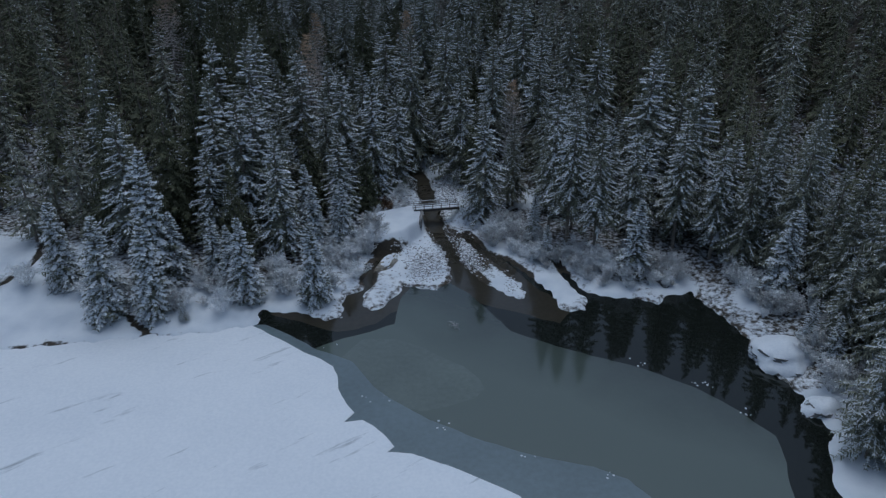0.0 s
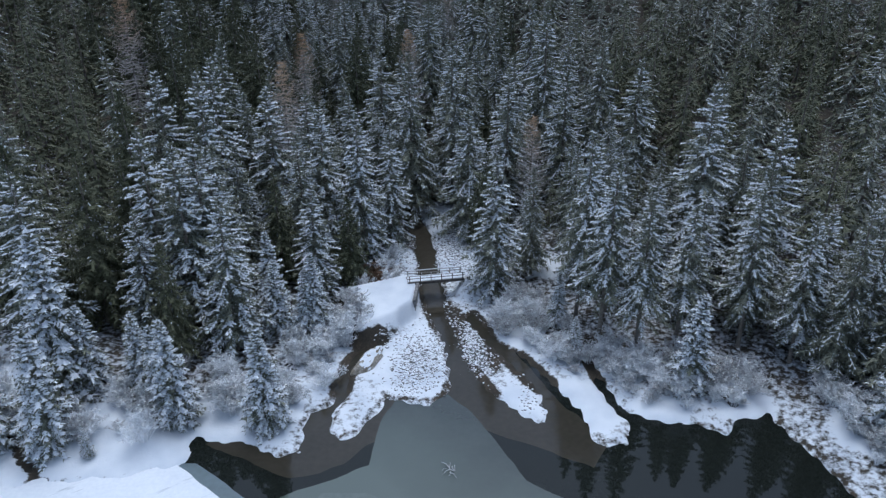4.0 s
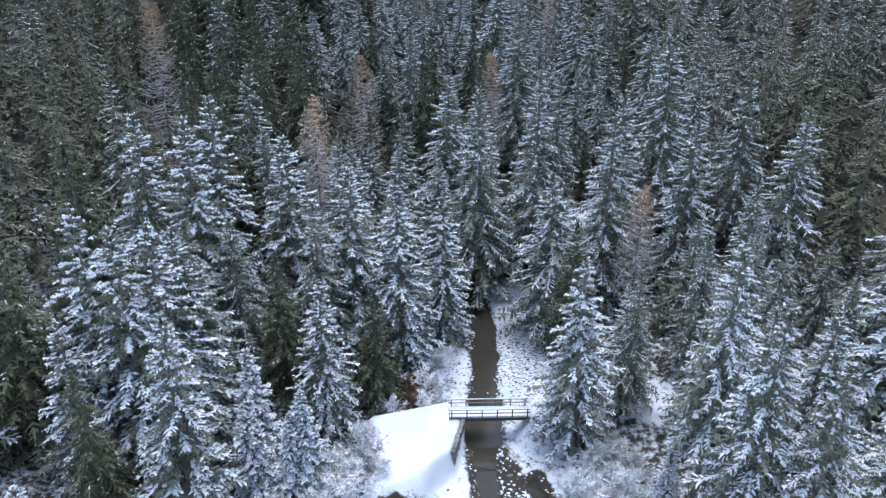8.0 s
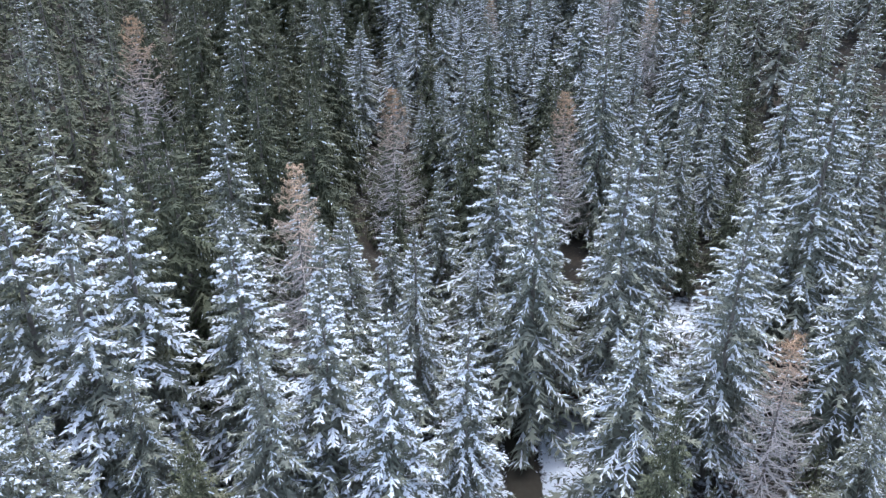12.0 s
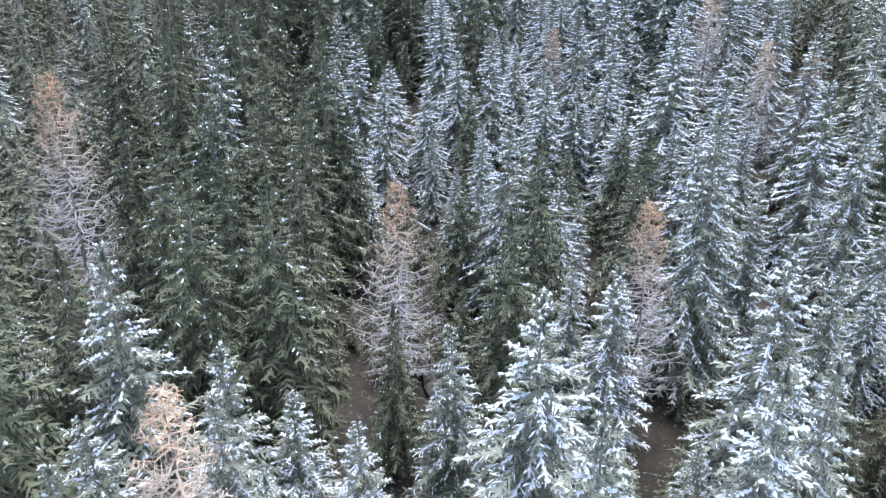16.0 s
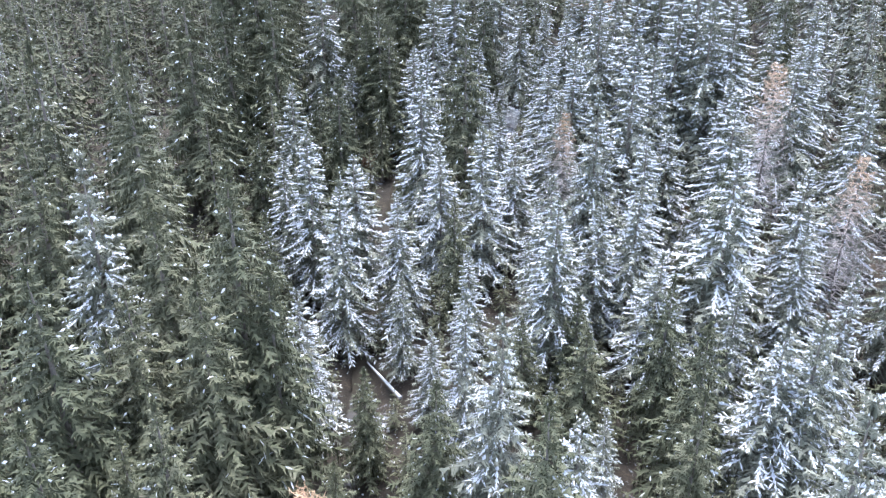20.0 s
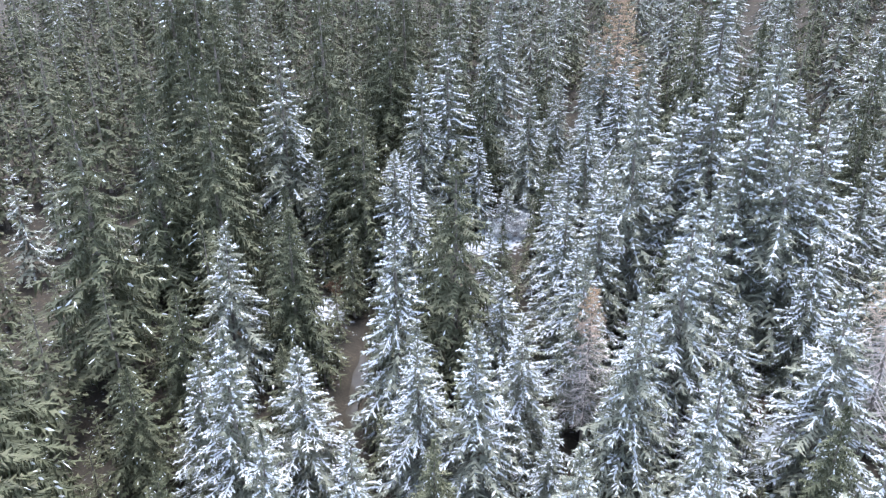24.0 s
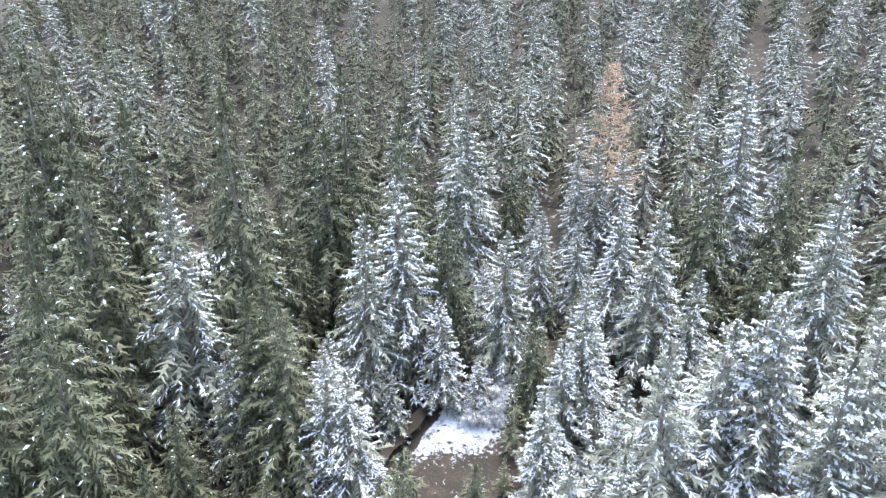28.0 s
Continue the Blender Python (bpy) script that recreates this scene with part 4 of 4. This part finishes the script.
# ---- bushes along the water ----
def bush_mesh(seed, tall, wide):
    rnd = random.Random(seed)
    v, f = [], []

    def add(points, radii, sides=3):
        a, b = rod(points, radii, sides)
        k = len(v)
        v.extend(a)
        f.extend(tuple(i + k for i in t) for t in b)

    for _ in range(18):
        a, lean = rnd.uniform(0, 6.28), rnd.uniform(0.1, 1.0)
        top = Vector((math.cos(a) * wide * lean, math.sin(a) * wide * lean, tall * rnd.uniform(0.55, 1.0) * (1.15 - 0.5 * lean)))
        foot = Vector((math.cos(a) * 0.2, math.sin(a) * 0.2, -0.1))
        mid = foot.lerp(top, 0.5) + Vector((0, 0, 0.12 * tall))
        add((foot, mid, top), (0.05, 0.035, 0.012))
        for _ in range(11):
            u = rnd.uniform(0.25, 1.0)
            p = foot.lerp(mid, u * 2) if u < 0.5 else mid.lerp(top, u * 2 - 1)
            q = p + Vector((rnd.uniform(-1, 1), rnd.uniform(-1, 1), rnd.uniform(-0.1, 0.9))) * 0.30 * tall * (1.2 - 0.6 * u)
            side = (q - p).cross(Vector((rnd.uniform(-1, 1), rnd.uniform(-1, 1), 0.3))).normalized() * 0.05
            k = len(v)
            v.extend((tuple(p - side), tuple(p + side), tuple(q)))
            f.append((k, k + 1, k + 2))
            for _ in range(4):
                r = p.lerp(q, rnd.uniform(0.3, 0.95))
                w = r + Vector((rnd.uniform(-1, 1), rnd.uniform(-1, 1), rnd.uniform(-0.2, 0.9))) * 0.14 * tall
                side = (w - r).cross(Vector((rnd.uniform(-1, 1), rnd.uniform(-1, 1), 0.3))).normalized() * 0.04
                k = len(v)
                v.extend((tuple(r - side), tuple(r + side), tuple(w)))
                f.append((k, k + 1, k + 2))
    return mesh_of("bush", v, f, [FROST_TWIG])


BUSHES = [bush_mesh(81 + i, 2.5, 1.6 + 0.25 * i) for i in range(4)]


def bush(x, y, size):
    ob = new("bush", BUSHES[TURNS.randrange(4)])
    ob.matrix_basis = Matrix.LocRotScale((x, y, float(land(x, y))), Euler((0, 0, TURNS.uniform(0, 6.28))), (size, size, size * TURNS.uniform(0.8, 1.2)))
    tagged(ob, "leafless bush whitened with frost and snow", "bush", "bushes on the shore")


def build_bushes():
    rnd = random.Random(13)
    for x0, y0, rx, ry, n in ((-14, 93, 4.5, 7, 46), (-23, 83, 8, 4, 34), (-38, 79, 9, 4, 26), (9.5, 101, 3.5, 5, 26), (13, 95, 3, 4, 14), (21, 89, 5, 4, 26), (30, 86, 7, 3, 26), (43, 78, 4, 6, 44), (-11, 101, 2.5, 6, 18), (-8, 114, 1.5, 5, 8), (44.5, 60, 2.5, 8, 16), (-54, 84, 5, 5, 8), (-51.5, 250, 2.6, 4, 9)):
        for _ in range(n):
            x, y = rnd.gauss(x0, rx * 0.55), rnd.gauss(y0, ry * 0.55)
            if inside(LAKE, x, y) > 1.2 and inside(YARD, x, y) > 0.3:
                bush(x, y, rnd.uniform(0.5, 1.35))


build_bushes()


def brown_bushes():
    """Brown scrub in the gaps of the forest."""
    rnd = random.Random(29)
    brown = surface("brown_twigs", [(0.3, (0.10, 0.06, 0.035)), (0.5, (0.17, 0.105, 0.065)), (0.65, (0.26, 0.18, 0.12))], 1.1, 0.9, 0, 6)
    shapes = [me.copy() for me in BUSHES]
    for me in shapes:
        me.materials.clear()
        me.materials.append(brown)
    for x0, y0, r, n in ((-65.0, 263.0, 2.2, 9), (-66.8, 231.5, 2.4, 8), (-58.5, 258.0, 2.0, 5), (-2.5, 139.0, 2.6, 8), (-10.5, 110.5, 2.0, 7), (-17.0, 224.0, 2.0, 5)):
        for _ in range(n):
            x, y = rnd.gauss(x0, r * 0.6), rnd.gauss(y0, r * 0.6)
            ob = new("bush", shapes[rnd.randrange(4)])
            size = rnd.uniform(0.6, 1.2)
            ob.matrix_basis = Matrix.LocRotScale((x, y, float(land(x, y))), Euler((0, 0, rnd.uniform(0, 6.28))), (size, size, size))
            tagged(ob, "leafless brown bush in a gap of the forest", "bush", "brown bushes in the forest")


brown_bushes()


# ---- footbridge ----
def build_bridge():
    a, b = Vector((-5.0, 106.9, 2.95)), Vector((2.6, 108.5, 2.95))
    turn = math.atan2(b.y - a.y, b.x - a.x)
    long = (b - a).length
    root = new("footbridge")
    root.matrix_basis = Matrix.Translation((a + b) / 2) @ Matrix.Rotation(turn, 4, "Z")
    tagged(root, "grey wooden footbridge with post railings, its deck under snow", "footbridge")
    for y in (-0.75, 0.75):
        part("beam", box(long, 0.22, 0.36, Matrix.Translation((0, y, -0.30)), 0.02), DARK_WOOD, root)
    n = 34
    for i in range(n):
        x = -long / 2 + long * (i + 0.5) / n
        part("plank", box(long / n - 0.02, 1.8, 0.06, Matrix.Translation((x, 0, -0.09)), 0.006), WOOD, root)
    bm = box(long - 0.1, 1.56, 0.10, Matrix.Translation((0, 0, -0.01)), 0.03)
    part("snow", bm, SNOW, root, "even layer of snow on the deck")
    for y in (-0.88, 0.88):
        for i in range(6):
            x = -long / 2 + 0.25 + (long - 0.5) * i / 5
            part("post", box(0.10, 0.10, 1.10, Matrix.Translation((x, y, 0.32)), 0.012), DARK_WOOD, root)
        for z, h in ((0.80, 0.08), (0.42, 0.10)):
            part("rail", box(long + 0.1, 0.06, h, Matrix.Translation((0, y * 0.945, z)), 0.01), WOOD, root)
        part("handrail_snow", box(long + 0.05, 0.10, 0.05, Matrix.Translation((0, y * 0.945, 0.865)), 0.02), SNOW_LOAD, root, "snow along the handrail")
    return root


build_bridge()


def retaining_wall():
    """Rough stone wall between the yard and the brook, under the bridge's end."""
    rnd = random.Random(37)
    wall = new("retaining_wall")
    a, b = Vector((-3.55, 106.6, 0.0)), Vector((-3.65, 101.6, 0.0))
    wall.matrix_basis = Matrix.Translation(a)
    tagged(wall, "rough grey stone wall between the snowy yard and the brook", "wall", kind="structure")
    run = (b - a).length
    turn = Matrix.Rotation(math.atan2(b.y - a.y, b.x - a.x), 4, "Z")
    z = -0.35
    while z < 2.35:
        h, x = rnd.uniform(0.34, 0.5), 0.0
        while x < run - 0.2:
            w = min(rnd.uniform(0.4, 0.9), run - x)
            m = turn @ Matrix.Translation((x + w / 2, rnd.uniform(-0.04, 0.04) - 0.1 * (2.4 - z) / 2.4, z + h / 2))
            part("stone", box(w - 0.03, 0.42, h - 0.03, m, 0.05), STONE, wall)
            x += w
        z += h


retaining_wall()


# ---- stones of the gravel bars ----
def stone_mesh(seed):
    bm = bmesh.new()
    bmesh.ops.create_icosphere(bm, subdivisions=1, radius=0.5)
    for v in bm.verts:
        v.co *= 1 + 0.45 * noise.noise(v.co * 1.7 + Vector((seed, 0, 0)))
        v.co.z *= 0.62
    v = np.array([tuple(p.co) for p in bm.verts])
    f = np.array([[q.index for q in p.verts] for p in bm.faces])
    bm.free()
    return v, f


def build_gravel():
    rnd = random.Random(17)
    kinds = [stone_mesh(i * 3.7) for i in range(4)]
    v, f, w, base = [], [], [], 0
    bars = (((-2.6, 91.0, 2.6, 5.5), 1100), ((3.6, 95.5, 1.3, 5.5), 1000), ((5.2, 91.0, 1.5, 2.5), 220), ((-0.9, 104, 1.4, 3), 180), ((-7.2, 96.5, 2.4, 1.0), 140), ((9.5, 84, 1.2, 3.5), 60), ((1.2, 122, 3.2, 9), 1500), ((-6.6, 118, 1.2, 5), 160), ((0.6, 97, 1.8, 6), 420), ((-40, 181, 4, 4), 140), ((-6, 127, 2, 7), 160), ((-30, 166, 4, 6), 160), ((-47, 194, 3, 8), 160))
    bars += tuple(((float(brook(y)[0]) + s * 1.55, y, 0.5, 1.2), 16) for y in range(111, 142, 2) for s in (-1, 1))
    for (x0, y0, rx, ry), n in bars:
        for _ in range(n):
            x, y = rnd.gauss(x0, rx * 0.6), rnd.gauss(y0, ry * 0.6)
            z = float(land(x, y))
            wet = z < 0.02
            if y < 108 and wet:
                z = max(z, -0.12)
            if z < -0.75 or (y < 108 and z > 1.5) or inside(YARD, x, y) < 0.3:
                continue
            k = rnd.uniform(0.12, 0.34) * (0.75 if wet else 1) * (1.6 if rnd.random() < 0.06 else 1)
            sv, sf = kinds[rnd.randrange(4)]
            a = rnd.uniform(0, 6.28)
            p = np.stack([(sv[:, 0] * math.cos(a) - sv[:, 1] * math.sin(a)) * k + x, (sv[:, 0] * math.sin(a) + sv[:, 1] * math.cos(a)) * k + y, sv[:, 2] * k + z + 0.08 * k], -1)
            v.append(p)
            f.append(sf + base)
            high = sv[sf].mean(1)[:, 2] > 0.10
            w.append(np.where(high & (rnd.random() < 0.75) & (not wet), 1, 0))
            base += len(p)
    me = mesh_of("gravel", np.concatenate(v), np.concatenate(f), [STONE, SNOW_LOAD], np.concatenate(w))
    tagged(new("gravel", me), "rounded grey stones of the gravel bars, capped with snow", "gravel", kind="stuff")


build_gravel()


# ---- boulders, logs and small things ----
def boulder(x, y, sx, sy, sz, seed, label, stone=None, bare=0.42, turn=0.0):
    """A lumpy rock with its cap of snow."""
    root = new("boulder")
    root.matrix_basis = pose(x, y, float(land(x, y)) - 0.1, 0, 0, turn)
    tagged(root, label, "boulder")
    for name, mat, grow, cut in (("rock", stone or STONE, 1.0, None), ("snow", SNOW, 1.035, 0.05)):
        bm = bmesh.new()
        bmesh.ops.create_icosphere(bm, subdivisions=4, radius=1)
        for v in bm.verts:
            d = 1 + 0.28 * noise.noise(v.co * 1.3 + Vector((seed, 0, 0))) + 0.10 * noise.noise(v.co * 4 + Vector((0, seed, 0)))
            v.co = Vector((v.co.x * sx, v.co.y * sy, v.co.z * sz)) * d * grow
        if cut is not None:
            bm.normal_update()
            bmesh.ops.delete(bm, geom=[q for q in bm.faces if q.normal.z < bare + 0.35 * noise.noise(q.calc_center_median() * 0.9 + Vector((seed, 2, 0)))], context="FACES")
        for q in bm.faces:
            q.smooth = True
        part(name, bm, mat, root)


boulder(39.2, 66.2, 3.6, 3.2, 2.0, 1.0, "broad shore boulder covered with smooth snow", None, 0.1)
boulder(39.4, 57.2, 2.0, 1.7, 1.1, 5.0, "low shore rock with a cap of snow")
boulder(-8.3, 91.0, 1.15, 3.0, 1.0, 9.0, "long mound of stones and dead grass at the channel", DEAD_GRASS, 0.9, -24)


def log(ax, ay, bx, by, r, lift, label, snowy=True):
    """A fallen trunk from one end to the other."""
    a, b = Vector((ax, ay, float(land(ax, ay)) + lift)), Vector((bx, by, float(land(bx, by)) + lift + 0.2))
    root = new("fallen_trunk")
    root.matrix_basis = Matrix.Translation(a)
    tagged(root, label, "fallen tree")
    pts = [(b - a) * u for u in (0, 0.35, 0.7, 1)]
    v, f = rod(pts, (r, r * 0.85, r * 0.6, r * 0.3), 8)
    new("trunk", mesh_of("trunk", v, f, [BARK], smooth=True)).parent = root
    if snowy:
        v, f = rod([p + Vector((0, 0, r * 0.55)) for p in pts], (r * 0.8, r * 0.7, r * 0.5, r * 0.2), 6)
        new("snow", mesh_of("snow", v, f, [SNOW_LOAD], smooth=True)).parent = root


log(-38.7, 186.6, -45.3, 191.4, 0.22, 0.9, "fallen trunk under snow across the brook")
log(-46.8, 247.0, -44.4, 244.5, 0.20, 0.3, "dark fallen trunk in a snowy clearing", False)
log(-53.0, 252.0, -49.5, 249.5, 0.16, 0.25, "dark fallen trunk across a snowy clearing", False)
log(-100, 262, -95, 259, 0.2, 0.3, "dark fallen trunk on a snowy slope", False)
log(24.5, 137, 29, 134, 0.2, 0.3, "fallen trunk under snow beside the forest")


def clumps():
    """Lumps of snow scattered on the young ice."""
    rnd = random.Random(23)
    for x, y, n, r in ((-7.6, 59.2, 5, 1.6), (0.4, 54.8, 5, 1.3), (15.5, 47.6, 4, 1.2), (22.6, 65.8, 6, 0.9), (28.6, 61.6, 8, 1.0), (31.6, 56.6, 5, 0.9), (-14.0, 69.2, 2, 1.5), (8.5, 50.4, 3, 1.0)):
        for _ in range(n):
            bm = bmesh.new()
            bmesh.ops.create_icosphere(bm, subdivisions=1, radius=rnd.uniform(0.05, 0.15))
            for v in bm.verts:
                v.co *= 1 + 0.4 * noise.noise(v.co * 6 + Vector((x, y, 0)))
                v.co.z *= 0.45
            me = bpy.data.meshes.new("snow_lump")
            bm.to_mesh(me)
            bm.free()
            me.materials.append(SNOW_LOAD)
            ob = new("snow_lump", me)
            ob.matrix_basis = pose(rnd.gauss(x, r * 0.6), rnd.gauss(y, r * 0.4), 0.05, 0, 0, rnd.uniform(0, 180))
            tagged(ob, "small lump of snow lying on the ice", "snow lump", "snow lumps on the ice")


clumps()


def stuck_branch(x, y, seed):
    """A bare branch frozen into the ice."""
    rnd = random.Random(seed)
    v, f = [], []
    for k in range(9):
        a = rnd.uniform(0, 6.28)
        ln = rnd.uniform(0.5, 1.2)
        p = Vector((rnd.uniform(-0.4, 0.4), rnd.uniform(-0.4, 0.4), 0))
        w, t = rod((p, p + Vector((math.cos(a) * ln * 0.5, math.sin(a) * ln * 0.5, 0.25)), p + Vector((math.cos(a) * ln, math.sin(a) * ln, 0.15))), (0.05, 0.035, 0.015), 4)
        n = len(v)
        v += w
        f += [tuple(i + n for i in q) for q in t]
    ob = new("branch", mesh_of("branch", v, f, [FROST_TWIG]))
    ob.matrix_basis = pose(x, y, 0.03)
    tagged(ob, "frosted dead branch frozen into the thin ice", "branch")


stuck_branch(1.5, 73.8, 3)
post = new("marker_post")
post.matrix_basis = Matrix.Translation((-10.4, 97.3, float(land(-10.4, 97.3))))
tagged(post, "thin wooden post at the edge of the snowy yard", "post")
part("shaft", box(0.10, 0.10, 1.7, Matrix.Translation((0, 0, 0.75)), 0.01), WOOD, post)
part("snow_cap", box(0.13, 0.13, 0.08, Matrix.Translation((0, 0, 1.64)), 0.03), SNOW_LOAD, post)
